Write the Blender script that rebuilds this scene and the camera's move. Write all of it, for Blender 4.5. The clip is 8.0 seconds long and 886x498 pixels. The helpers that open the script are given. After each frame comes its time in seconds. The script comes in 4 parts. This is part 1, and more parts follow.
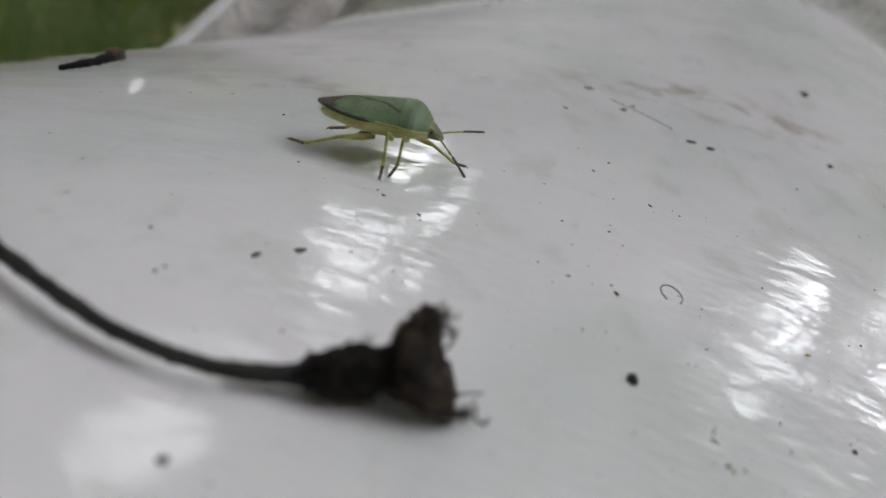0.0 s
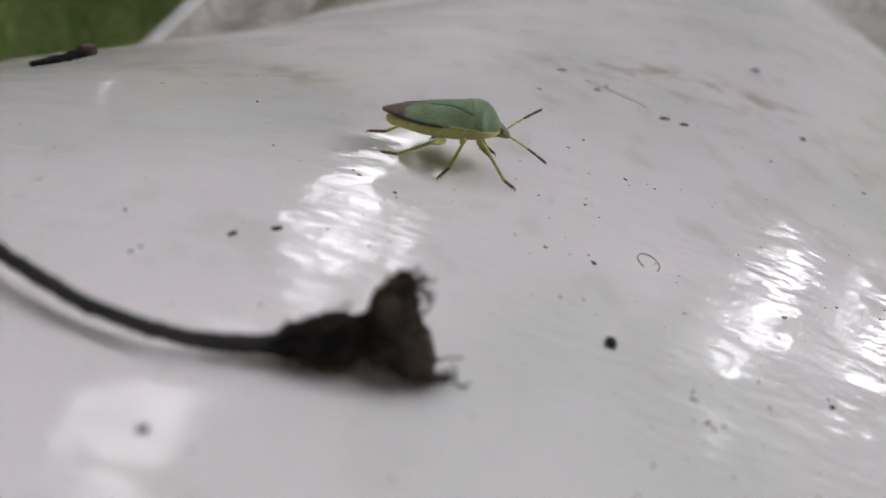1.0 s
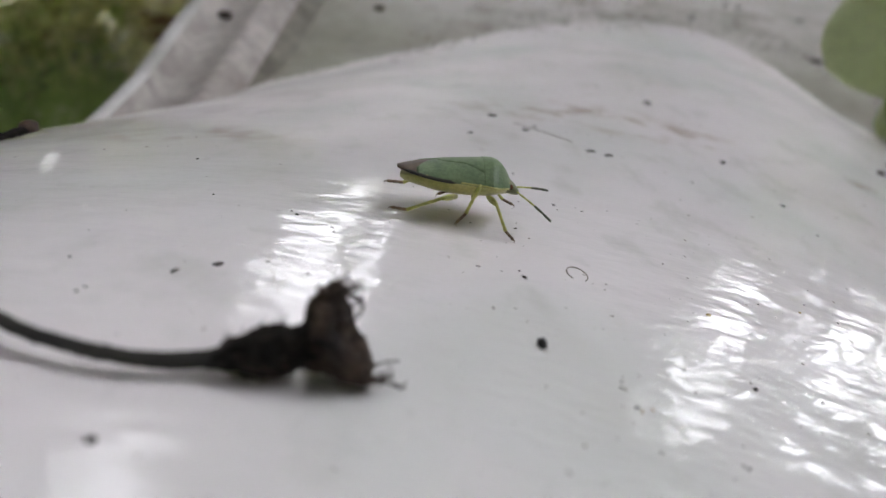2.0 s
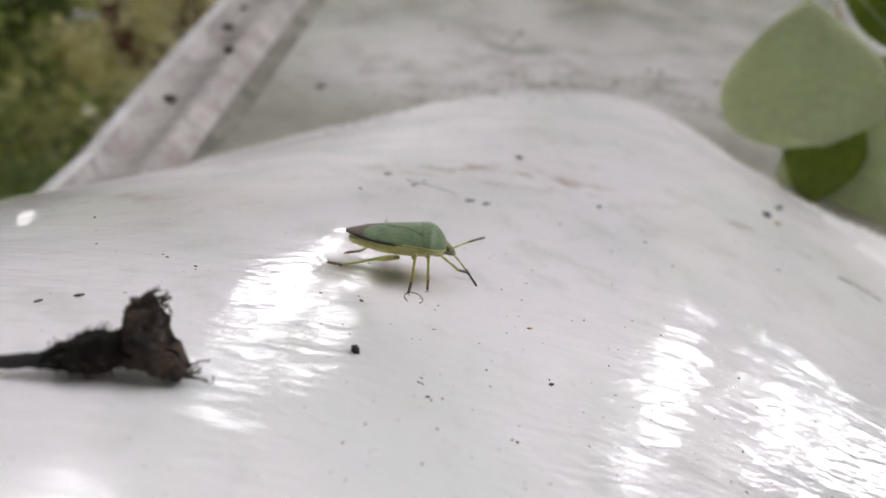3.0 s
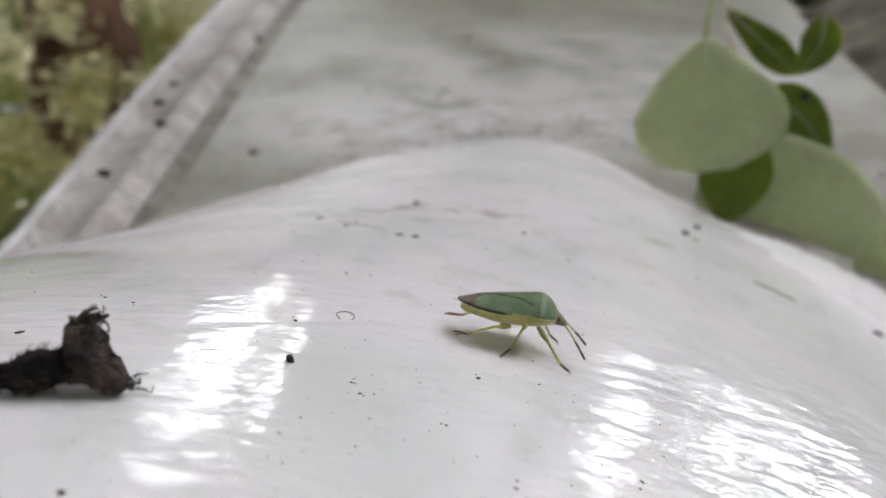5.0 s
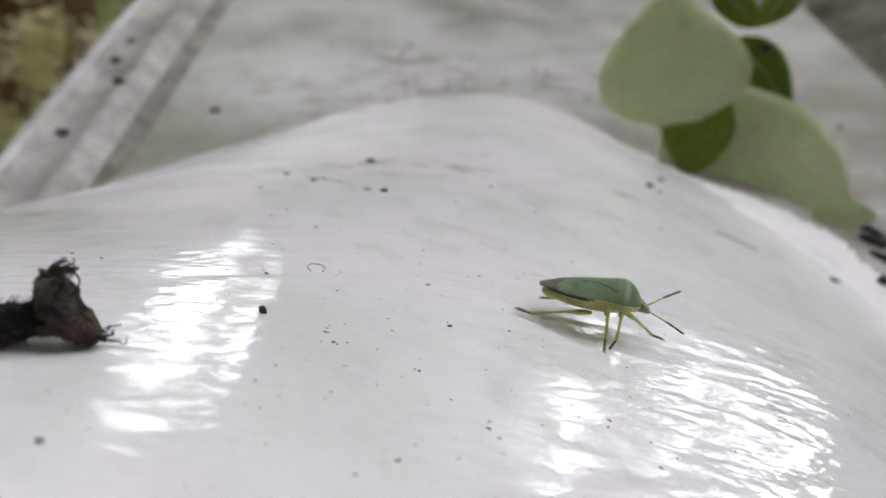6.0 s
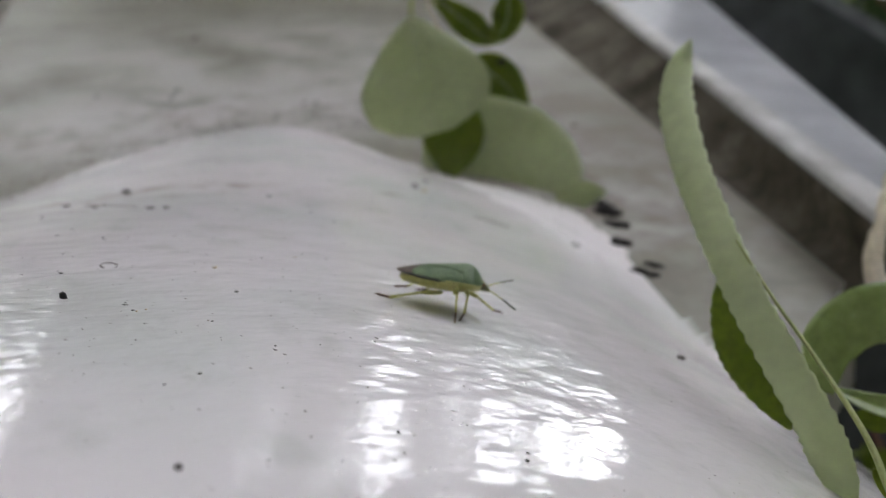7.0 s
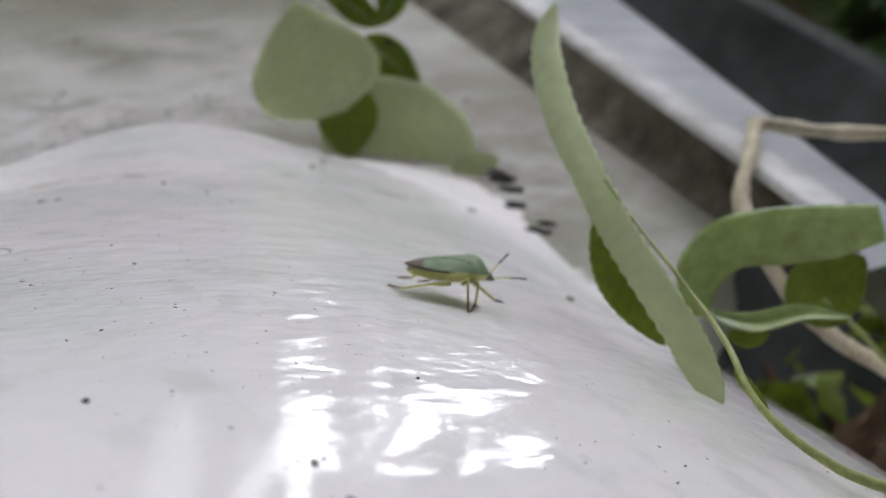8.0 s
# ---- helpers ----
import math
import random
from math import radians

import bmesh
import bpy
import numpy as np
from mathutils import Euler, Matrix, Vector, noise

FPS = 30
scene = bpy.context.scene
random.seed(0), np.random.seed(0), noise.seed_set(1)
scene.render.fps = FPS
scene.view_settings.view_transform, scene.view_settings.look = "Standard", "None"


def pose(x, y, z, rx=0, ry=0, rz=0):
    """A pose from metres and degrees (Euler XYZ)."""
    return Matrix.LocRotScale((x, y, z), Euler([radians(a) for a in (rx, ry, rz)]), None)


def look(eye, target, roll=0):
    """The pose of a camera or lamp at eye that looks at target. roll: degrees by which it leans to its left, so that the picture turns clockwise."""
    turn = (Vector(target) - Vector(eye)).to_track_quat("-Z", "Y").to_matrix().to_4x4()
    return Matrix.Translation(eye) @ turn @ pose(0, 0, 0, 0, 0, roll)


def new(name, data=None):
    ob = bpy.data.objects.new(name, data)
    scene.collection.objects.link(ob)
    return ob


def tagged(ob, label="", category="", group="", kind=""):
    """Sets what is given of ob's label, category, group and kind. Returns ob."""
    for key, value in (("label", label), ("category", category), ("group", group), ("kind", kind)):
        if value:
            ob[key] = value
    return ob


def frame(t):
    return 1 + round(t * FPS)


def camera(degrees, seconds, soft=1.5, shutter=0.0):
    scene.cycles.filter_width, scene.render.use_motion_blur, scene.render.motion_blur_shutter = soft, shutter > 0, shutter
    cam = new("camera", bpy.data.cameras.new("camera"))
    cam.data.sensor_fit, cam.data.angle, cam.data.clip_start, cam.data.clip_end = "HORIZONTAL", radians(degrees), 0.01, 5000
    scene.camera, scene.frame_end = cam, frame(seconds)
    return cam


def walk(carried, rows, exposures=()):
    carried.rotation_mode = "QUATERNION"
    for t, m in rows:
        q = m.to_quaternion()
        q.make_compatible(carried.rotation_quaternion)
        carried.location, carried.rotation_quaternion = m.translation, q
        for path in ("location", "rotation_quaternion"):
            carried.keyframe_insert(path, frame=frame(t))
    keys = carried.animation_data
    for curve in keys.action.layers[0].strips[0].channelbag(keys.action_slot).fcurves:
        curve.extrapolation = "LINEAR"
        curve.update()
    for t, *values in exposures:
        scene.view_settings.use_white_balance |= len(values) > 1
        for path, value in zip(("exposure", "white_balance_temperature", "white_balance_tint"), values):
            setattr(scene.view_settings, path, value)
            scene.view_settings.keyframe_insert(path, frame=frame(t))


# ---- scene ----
# All lengths below are in millimetres; MM turns them into metres.
MM = 0.001
cam = camera(58.16, 8.0)
cam.data.dof.use_dof = True
cam.data.dof.focus_distance = 0.078
cam.data.dof.aperture_fstop = 26.0

PATH = [
    (0, (-14.66, -55.97, 29.14), (-14.00, 33.64, -15.24), 10.33),
    (0.5, (-14.41, -55.23, 28.06), (-15.36, 34.53, -16.01), 9.33),
    (1, (-13.81, -57.01, 27.68), (-11.22, 32.66, -16.52), 8.74),
    (1.2, (-12.37, -58.93, 27.59), (-9.32, 31.12, -15.80), 7.41),
    (2.3, (-11.28, -63.55, 25.75), (-4.33, 29.99, -8.93), 4.67),
    (2.5, (-11.09, -65.08, 27.02), (-3.39, 28.15, -8.35), 5.16),
    (2.7, (-10.76, -64.06, 26.54), (-7.16, 29.90, -7.46), 4.24),
    (2.8, (-9.69, -68.58, 25.97), (-2.65, 27.41, -1.18), 2.91),
    (2.9, (-5.70, -70.99, 26.38), (1.97, 25.23, 0.23), 2.96),
    (3, (2.04, -73.64, 26.15), (9.49, 22.40, -0.68), 2.43),
    (3.1, (2.67, -74.33, 24.46), (10.78, 21.92, -1.42), 0.80),
    (3.2, (3.62, -75.56, 23.87), (13.61, 20.34, -2.66), 0.27),
    (3.5, (4.08, -76.28, 22.26), (14.09, 20.37, -1.38), -1.05),
    (3.7, (3.53, -78.12, 23.36), (15.30, 19.02, 2.72), -0.45),
    (4, (3.66, -78.77, 22.98), (15.54, 18.72, 4.13), -0.93),
    (4.2, (4.06, -78.71, 22.75), (16.28, 18.54, 2.92), -1.37),
    (5.3, (4.02, -80.86, 22.30), (18.10, 16.40, 3.75), -1.53),
    (5.5, (4.05, -79.56, 22.75), (15.88, 17.57, 2.12), -1.27),
    (5.8, (3.44, -76.60, 22.48), (14.13, 19.71, -2.21), -0.59),
    (6, (3.48, -81.22, 21.57), (21.23, 14.25, -2.34), -1.93),
    (6.2, (3.04, -86.65, 18.85), (30.94, 6.33, -5.16), -3.49),
    (6.5, (2.08, -93.13, 17.07), (37.57, -2.29, -4.99), -5.13),
    (6.8, (2.15, -96.85, 15.27), (41.13, -7.24, -5.95), -7.25),
    (7, (1.30, -98.79, 16.46), (43.01, -10.29, -4.18), -6.70),
    (7.2, (0.85, -101.61, 14.16), (46.33, -15.47, -8.46), -8.42),
    (7.5, (1.08, -103.80, 12.20), (49.18, -20.57, -15.35), -10.90),
    (7.8, (0.09, -105.78, 12.37), (51.34, -23.84, -13.31), -10.92),
    (8, (0.06, -105.95, 12.85), (50.70, -22.92, -10.46), -10.32),
]
LIGHT = [(0.0, 3.84, 6520, 10), (0.5, 4.0, 6650, 16), (1.0, 3.98, 6650, 16), (2.5, 4.23, 6530, 13), (3.0, 4.45, 6680, 16), (3.5, 4.37, 6680, 17), (4.0, 4.45, 6680, 17), (5.5, 4.42, 6520, 13), (6.0, 4.4, 6520, 14), (6.5, 3.95, 6510, 14), (7.0, 4.0, 6510, 14), (7.5, 4.33, 6420, 14), (8.0, 4.37, 6400, 14)]


def metres(p):
    return tuple(MM * v for v in p)


walk(cam, [(t, look(metres(eye), metres(target), roll)) for t, eye, target, roll in PATH], LIGHT)

# ---- light: bright overcast sky, let in through gaps in an added ring of trees ----
SUN_EL, SUN_AZ = 36.0, 232.0
world = bpy.data.worlds.new("overcast_sky")
scene.world = world
world.use_nodes = True
wn, wl = world.node_tree.nodes, world.node_tree.links
wn.clear()
sky = wn.new("ShaderNodeTexSky")
sky.sky_type = "NISHITA"
sky.sun_disc = False
sky.sun_elevation = radians(SUN_EL)
sky.sun_rotation = radians(SUN_AZ)
sky.dust_density = 6.0
sky.ozone_density = 0.6
cloud = wn.new("ShaderNodeHueSaturation")
cloud.inputs["Saturation"].default_value = 0.15
back = wn.new("ShaderNodeBackground")
back.inputs["Strength"].default_value = 0.15
wout = wn.new("ShaderNodeOutputWorld")
wl.new(sky.outputs[0], cloud.inputs["Color"])
wl.new(cloud.outputs[0], back.inputs["Color"])
wl.new(back.outputs[0], wout.inputs["Surface"])

sun = new("sun", bpy.data.lights.new("sun", "SUN"))
sun.data.energy = 0.8
sun.data.angle = radians(14)
sun.data.color = (1.0, 0.96, 0.9)
sun_way = Vector((math.sin(radians(SUN_AZ)) * math.cos(radians(SUN_EL)), math.cos(radians(SUN_AZ)) * math.cos(radians(SUN_EL)), math.sin(radians(SUN_EL))))
sun.matrix_basis = look(sun_way * 5, (0, 0, 0))


# ---- materials ----
def surface(name, dark, light, scale, rough=0.5, bump=0.0, bump_scale=None, stretch=(1, 1, 1), fine=0.25, spec=0.5, translucent=0.0, coat=0.0, spread=(0.35, 0.65)):
    """A material whose colour wanders between two tones at one scale, with a second, finer grain and a relief."""
    m = bpy.data.materials.new(name)
    m.use_nodes = True
    n, l = m.node_tree.nodes, m.node_tree.links
    bsdf = n["Principled BSDF"]
    where = n.new("ShaderNodeTexCoord")
    place = n.new("ShaderNodeMapping")
    place.inputs["Scale"].default_value = stretch
    l.new(where.outputs["Object"], place.inputs["Vector"])
    broad = n.new("ShaderNodeTexNoise")
    broad.inputs["Scale"].default_value = scale
    broad.inputs["Detail"].default_value = 4.0
    l.new(place.outputs[0], broad.inputs["Vector"])
    ramp = n.new("ShaderNodeValToRGB")
    ramp.color_ramp.elements[0].position, ramp.color_ramp.elements[1].position = spread
    ramp.color_ramp.elements[0].color = (*dark, 1)
    ramp.color_ramp.elements[1].color = (*light, 1)
    l.new(broad.outputs["Fac"], ramp.inputs["Fac"])
    grain = n.new("ShaderNodeTexNoise")
    grain.inputs["Scale"].default_value = scale * 7.3
    grain.inputs["Detail"].default_value = 3.0
    l.new(place.outputs[0], grain.inputs["Vector"])
    tone = n.new("ShaderNodeMapRange")
    tone.inputs["From Min"].default_value, tone.inputs["From Max"].default_value = 0.3, 0.7
    tone.inputs["To Min"].default_value, tone.inputs["To Max"].default_value = 1 - fine, 1 + fine
    l.new(grain.outputs["Fac"], tone.inputs["Value"])
    mix = n.new("ShaderNodeMix")
    mix.data_type, mix.blend_type = "RGBA", "MULTIPLY"
    mix.inputs["Factor"].default_value = 1.0
    l.new(ramp.outputs["Color"], mix.inputs["A"])
    l.new(tone.outputs["Result"], mix.inputs["B"])
    l.new(mix.outputs["Result"], bsdf.inputs["Base Color"])
    bsdf.inputs["Roughness"].default_value = rough
    bsdf.inputs["Specular IOR Level"].default_value = spec
    bsdf.inputs["Coat Weight"].default_value = coat
    if bump:
        relief = n.new("ShaderNodeTexNoise")
        relief.inputs["Scale"].default_value = bump_scale or scale * 3
        relief.inputs["Detail"].default_value = 3.0
        l.new(place.outputs[0], relief.inputs["Vector"])
        push = n.new("ShaderNodeBump")
        push.inputs["Strength"].default_value = 1.0
        push.inputs["Distance"].default_value = bump
        l.new(relief.outputs["Fac"], push.inputs["Height"])
        l.new(push.outputs["Normal"], bsdf.inputs["Normal"])
    if translucent:
        glow = n.new("ShaderNodeBsdfTranslucent")
        both = n.new("ShaderNodeMixShader")
        both.inputs["Fac"].default_value = translucent
        l.new(mix.outputs["Result"], glow.inputs["Color"])
        l.new(bsdf.outputs[0], both.inputs[1])
        l.new(glow.outputs[0], both.inputs[2])
        l.new(both.outputs[0], n["Material Output"].inputs["Surface"])
    return m


def paint(name):
    """Glossy white paint brushed along x, with brush ridges, soft dents, faint stains and scuffs, and reflected haze
    mixed into its colour.
    """
    m = bpy.data.materials.new(name)
    m.use_nodes = True
    n, l = m.node_tree.nodes, m.node_tree.links
    bsdf = n["Principled BSDF"]
    where = n.new("ShaderNodeTexCoord")

    def noise_at(scale, stretch, detail):
        place = n.new("ShaderNodeMapping")
        place.inputs["Scale"].default_value = stretch
        l.new(where.outputs["Object"], place.inputs["Vector"])
        tex = n.new("ShaderNodeTexNoise")
        tex.inputs["Scale"].default_value = scale
        tex.inputs["Detail"].default_value = detail
        l.new(place.outputs[0], tex.inputs["Vector"])
        return tex.outputs["Fac"]

    def ranged(value, a, b, c, d):
        r = n.new("ShaderNodeMapRange")
        for key, v in zip(("From Min", "From Max", "To Min", "To Max"), (a, b, c, d)):
            r.inputs[key].default_value = v
        r.interpolation_type = "SMOOTHSTEP"
        l.new(value, r.inputs["Value"])
        return r.outputs["Result"]

    def blend(fac, a, b):
        k = n.new("ShaderNodeMix")
        k.data_type = "RGBA"
        l.new(fac, k.inputs["Factor"])
        for key, v in (("A", a), ("B", b)):
            if isinstance(v, tuple):
                k.inputs[key].default_value = (*v, 1)
            else:
                l.new(v, k.inputs[key])
        return k.outputs["Result"]

    stain = ranged(noise_at(38, (1, 0.8, 1), 5), 0.5, 0.85, 0.0, 0.45)
    # cloudy reflections, painted into the base as pinkish and grey-green blotches
    reflected_haze = ranged(noise_at(26, (1, 0.8, 1), 4), 0.42, 0.66, 0.0, 0.85)
    scuff = ranged(noise_at(330, (1, 0.8, 1), 4), 0.66, 0.75, 0.0, 0.18)
    base = blend(reflected_haze, (0.815, 0.77, 0.775), (0.69, 0.7, 0.675))
    base = blend(stain, base, (0.56, 0.52, 0.475))
    smudge = ranged(noise_at(170, (1, 0.7, 1), 5), 0.53, 0.72, 0.0, 0.3)
    base = blend(smudge, base, (0.5, 0.51, 0.46))
    base = blend(scuff, base, (0.42, 0.41, 0.39))
    # rusty marks where water has stood
    for cx, cy, rx, ry, most in ((0.022, 0.064, 0.034, 0.012, 0.7), (0.073, 0.064, 0.012, 0.008, 0.8), (-0.036, 0.036, 0.02, 0.008, 0.4)):
        place = n.new("ShaderNodeMapping")
        place.inputs["Location"].default_value = (-cx / rx, -cy / ry, 0)
        place.inputs["Scale"].default_value = (1 / rx, 1 / ry, 0)
        l.new(where.outputs["Object"], place.inputs["Vector"])
        far = n.new("ShaderNodeVectorMath")
        far.operation = "LENGTH"
        l.new(place.outputs[0], far.inputs[0])
        both = n.new("ShaderNodeMath")
        both.operation = "MULTIPLY"
        l.new(ranged(far.outputs["Value"], 0.3, 1.0, most, 0.0), both.inputs[0])
        l.new(ranged(noise_at(190, (1, 1, 1), 5), 0.47, 0.68, 0.0, 1.0), both.inputs[1])
        base = blend(both.outputs[0], base, (0.43, 0.335, 0.26))
    l.new(base, bsdf.inputs["Base Color"])
    along = n.new("ShaderNodeSeparateXYZ")
    l.new(where.outputs["Object"], along.inputs[0])
    dull = n.new("ShaderNodeMath")
    l.new(ranged(noise_at(90, (0.5, 1, 1), 4), 0.35, 0.7, 0.02, 0.07), dull.inputs[0])
    l.new(ranged(along.outputs["Y"], 0.026, 0.075, 0.0, 0.17), dull.inputs[1])
    flank = n.new("ShaderNodeMath")
    l.new(dull.outputs[0], flank.inputs[0])
    l.new(ranged(along.outputs["X"], 0.098, 0.118, 0.0, 0.2), flank.inputs[1])
    l.new(ranged(along.outputs["X"], 0.094, 0.112, 0.5, 0.06), bsdf.inputs["Specular IOR Level"])
    l.new(flank.outputs[0], bsdf.inputs["Roughness"])
    dents = n.new("ShaderNodeBump")
    l.new(ranged(along.outputs["Y"], -0.01, 0.07, 1.0, 0.2), dents.inputs["Strength"])
    dents.inputs["Distance"].default_value = 0.00032
    l.new(noise_at(95, (0.7, 1.1, 1), 1.5), dents.inputs["Height"])
    brush = n.new("ShaderNodeBump")
    fade = n.new("ShaderNodeMath")
    fade.operation = "MULTIPLY"
    l.new(ranged(along.outputs["Y"], -0.008, 0.036, 1.0, 0.0), fade.inputs[0])
    l.new(ranged(along.outputs["X"], -0.06, -0.025, 0.3, 1.0), fade.inputs[1])
    near = n.new("ShaderNodeMath")
    near.operation = "MULTIPLY"
    l.new(fade.outputs[0], near.inputs[0])
    l.new(ranged(along.outputs["Y"], -0.06, -0.022, 0.3, 1.0), near.inputs[1])
    l.new(near.outputs[0], brush.inputs["Strength"])
    brush.inputs["Distance"].default_value = 0.0002
    l.new(noise_at(340, (0.45, 1, 1), 3.0), brush.inputs["Height"])
    l.new(dents.outputs["Normal"], brush.inputs["Normal"])
    ripple = n.new("ShaderNodeBump")
    l.new(near.outputs[0], ripple.inputs["Strength"])
    ripple.inputs["Distance"].default_value = 0.00009
    l.new(noise_at(560, (0.42, 1, 1), 1.5), ripple.inputs["Height"])
    l.new(brush.outputs["Normal"], ripple.inputs["Normal"])
    grit = n.new("ShaderNodeBump")
    grit.inputs["Strength"].default_value = 1.0
    grit.inputs["Distance"].default_value = 0.000012
    l.new(noise_at(1500, (0.6, 1, 1), 3.0), grit.inputs["Height"])
    l.new(ripple.outputs["Normal"], grit.inputs["Normal"])
    l.new(grit.outputs["Normal"], bsdf.inputs["Normal"])
    return m


def worn_paint(name):
    """Dull beige-grey weathered paint: broad mottling, scraped white patches and brownish runs."""
    m = surface(name, (0.172, 0.164, 0.122), (0.252, 0.244, 0.19), 28, rough=0.5, bump=0.0001, bump_scale=260, fine=0.12)
    n, l = m.node_tree.nodes, m.node_tree.links
    bsdf = n["Principled BSDF"]
    base = bsdf.inputs["Base Color"].links[0].from_socket
    where = n.new("ShaderNodeTexCoord")

    def mask(scale, low, high, most, cx, cy, rx, ry):
        tex = n.new("ShaderNodeTexNoise")
        tex.inputs["Scale"].default_value = scale
        tex.inputs["Detail"].default_value = 4
        l.new(where.outputs["Object"], tex.inputs["Vector"])
        cut = n.new("ShaderNodeMapRange")
        for key, v in zip(("From Min", "From Max", "To Min", "To Max"), (low, high, 0.0, most)):
            cut.inputs[key].default_value = v
        l.new(tex.outputs["Fac"], cut.inputs["Value"])
        place = n.new("ShaderNodeMapping")
        place.inputs["Location"].default_value = (-cx / rx, -cy / ry, 0)
        place.inputs["Scale"].default_value = (1 / rx, 1 / ry, 0)
        l.new(where.outputs["Object"], place.inputs["Vector"])
        far = n.new("ShaderNodeVectorMath")
        far.operation = "LENGTH"
        l.new(place.outputs[0], far.inputs[0])
        fade = n.new("ShaderNodeMapRange")
        for key, v in zip(("From Min", "From Max", "To Min", "To Max"), (0.3, 1.0, 1.0, 0.0)):
            fade.inputs[key].default_value = v
        l.new(far.outputs["Value"], fade.inputs["Value"])
        both = n.new("ShaderNodeMath")
        both.operation = "MULTIPLY"
        l.new(cut.outputs[0], both.inputs[0])
        l.new(fade.outputs[0], both.inputs[1])
        return both.outputs[0]

    # scraped pale patches where panel meets hump, brown runs beside them, pale streaks further up
    for colour, args in (((0.56, 0.535, 0.525), (62, 0.34, 0.55, 0.95, 0.065, 0.215, 0.12, 0.06)), ((0.2, 0.15, 0.11), (95, 0.52, 0.64, 0.7, 0.055, 0.2, 0.12, 0.04)),
                         ((0.5, 0.485, 0.455), (26, 0.36, 0.62, 0.9, 0.11, 0.28, 0.17, 0.17)), ((0.46, 0.43, 0.42), (45, 0.45, 0.62, 0.8, 0.15, 0.12, 0.06, 0.12)), ((0.16, 0.125, 0.095), (70, 0.46, 0.64, 0.75, 0.145, 0.09, 0.06, 0.1)), ((0.17, 0.145, 0.11), (38, 0.33, 0.58, 0.85, 0.185, 0.15, 0.055, 0.16))):
        k = n.new("ShaderNodeMix")
        k.data_type = "RGBA"
        l.new(mask(*args), k.inputs["Factor"])
        l.new(base, k.inputs["A"])
        k.inputs["B"].default_value = (*colour, 1)
        base = k.outputs["Result"]
    l.new(base, bsdf.inputs["Base Color"])
    return m


M_PAINT = paint("glossy_white_paint")
M_OLD = worn_paint("weathered_white_paint")
M_GUTTER = surface("dirty_gutter_paint", (0.21, 0.18, 0.16), (0.42, 0.385, 0.36), 45, rough=0.55, bump=0.0002, bump_scale=200, fine=0.2, spread=(0.3, 0.6))
# soft shade in the groove beside the ridge, put into a dark colour
M_GROOVE_SHADE = surface("painted_groove_shade", (0.1, 0.088, 0.068), (0.23, 0.215, 0.175), 60, rough=0.7, bump=0.0002, bump_scale=200, fine=0.3)
# grime, with the shade under the lip darkened into the same colour
M_GRIME_SHADE = surface("grimy_shaded_paint", (0.045, 0.038, 0.024), (0.16, 0.142, 0.108), 40, rough=0.75, spec=0.2, bump=0.0004, bump_scale=200, fine=0.3)
M_LIP = surface("white_lip_paint", (0.38, 0.37, 0.35), (0.58, 0.57, 0.56), 60, rough=0.45, bump=0.0002, bump_scale=240, fine=0.1)
M_LEDGE = surface("blue_grey_paint", (0.29, 0.298, 0.318), (0.42, 0.428, 0.445), 30, rough=0.4, bump=0.0002, bump_scale=120, fine=0.08)
M_GREEN = surface("green_wing_cuticle", (0.095, 0.155, 0.075), (0.15, 0.22, 0.108), 420, rough=0.42, bump=0.00003, bump_scale=5200, fine=0.14, spec=0.4)
M_HEAD = surface("olive_head_cuticle", (0.13, 0.15, 0.06), (0.21, 0.2, 0.085), 900, rough=0.45, bump=0.00004, bump_scale=5200, fine=0.25)
M_BELLY = surface("yellow_green_belly", (0.36, 0.37, 0.1), (0.52, 0.5, 0.19), 500, rough=0.4, bump=0.00002, bump_scale=3500, fine=0.15)
M_MEMBRANE = surface("brown_wing_membrane", (0.1, 0.075, 0.055), (0.17, 0.125, 0.09), 1000, rough=0.5, fine=0.25)
M_EDGE = surface("dotted_abdomen_edge", (0.02, 0.018, 0.012), (0.45, 0.42, 0.13), 1100, rough=0.45, fine=0.2, spread=(0.64, 0.7))
M_LEG = surface("green_leg", (0.3, 0.32, 0.065), (0.48, 0.47, 0.13), 1300, rough=0.45, fine=0.3)
M_FOOT = surface("brown_foot", (0.08, 0.05, 0.025), (0.2, 0.12, 0.055), 2200, rough=0.5, fine=0.3)
M_FEELER = surface("dark_feeler", (0.035, 0.04, 0.025), (0.09, 0.1, 0.045), 2200, rough=0.5, fine=0.3)
M_EYE = surface("red_brown_eye", (0.12, 0.05, 0.025), (0.2, 0.09, 0.045), 3000, rough=0.25, fine=0.3)
M_BLACK = surface("black_shell", (0.008, 0.008, 0.008), (0.02, 0.018, 0.016), 1500, rough=0.4, fine=0.3)
M_DRY = surface("dry_dark_flower", (0.002, 0.0018, 0.0015), (0.016, 0.013, 0.01), 700, rough=0.85, spec=0.25, bump=0.0002, bump_scale=2400, fine=0.5)
M_CROWN = surface("dry_brown_petal", (0.004, 0.003, 0.0025), (0.075, 0.05, 0.035), 500, rough=0.85, bump=0.0002, bump_scale=2600, fine=0.45)
M_STALK = surface("dry_dark_stalk", (0.007, 0.007, 0.006), (0.024, 0.023, 0.018), 700, rough=0.75, bump=0.0001, bump_scale=2500, stretch=(0.3, 1, 1), fine=0.45)
M_DIRT = surface("dark_dirt", (0.02, 0.017, 0.014), (0.075, 0.06, 0.045), 1800, rough=0.85, fine=0.4)
M_GREYDIRT = surface("grey_brown_dirt", (0.13, 0.11, 0.09), (0.24, 0.2, 0.165), 1500, rough=0.85, fine=0.3)
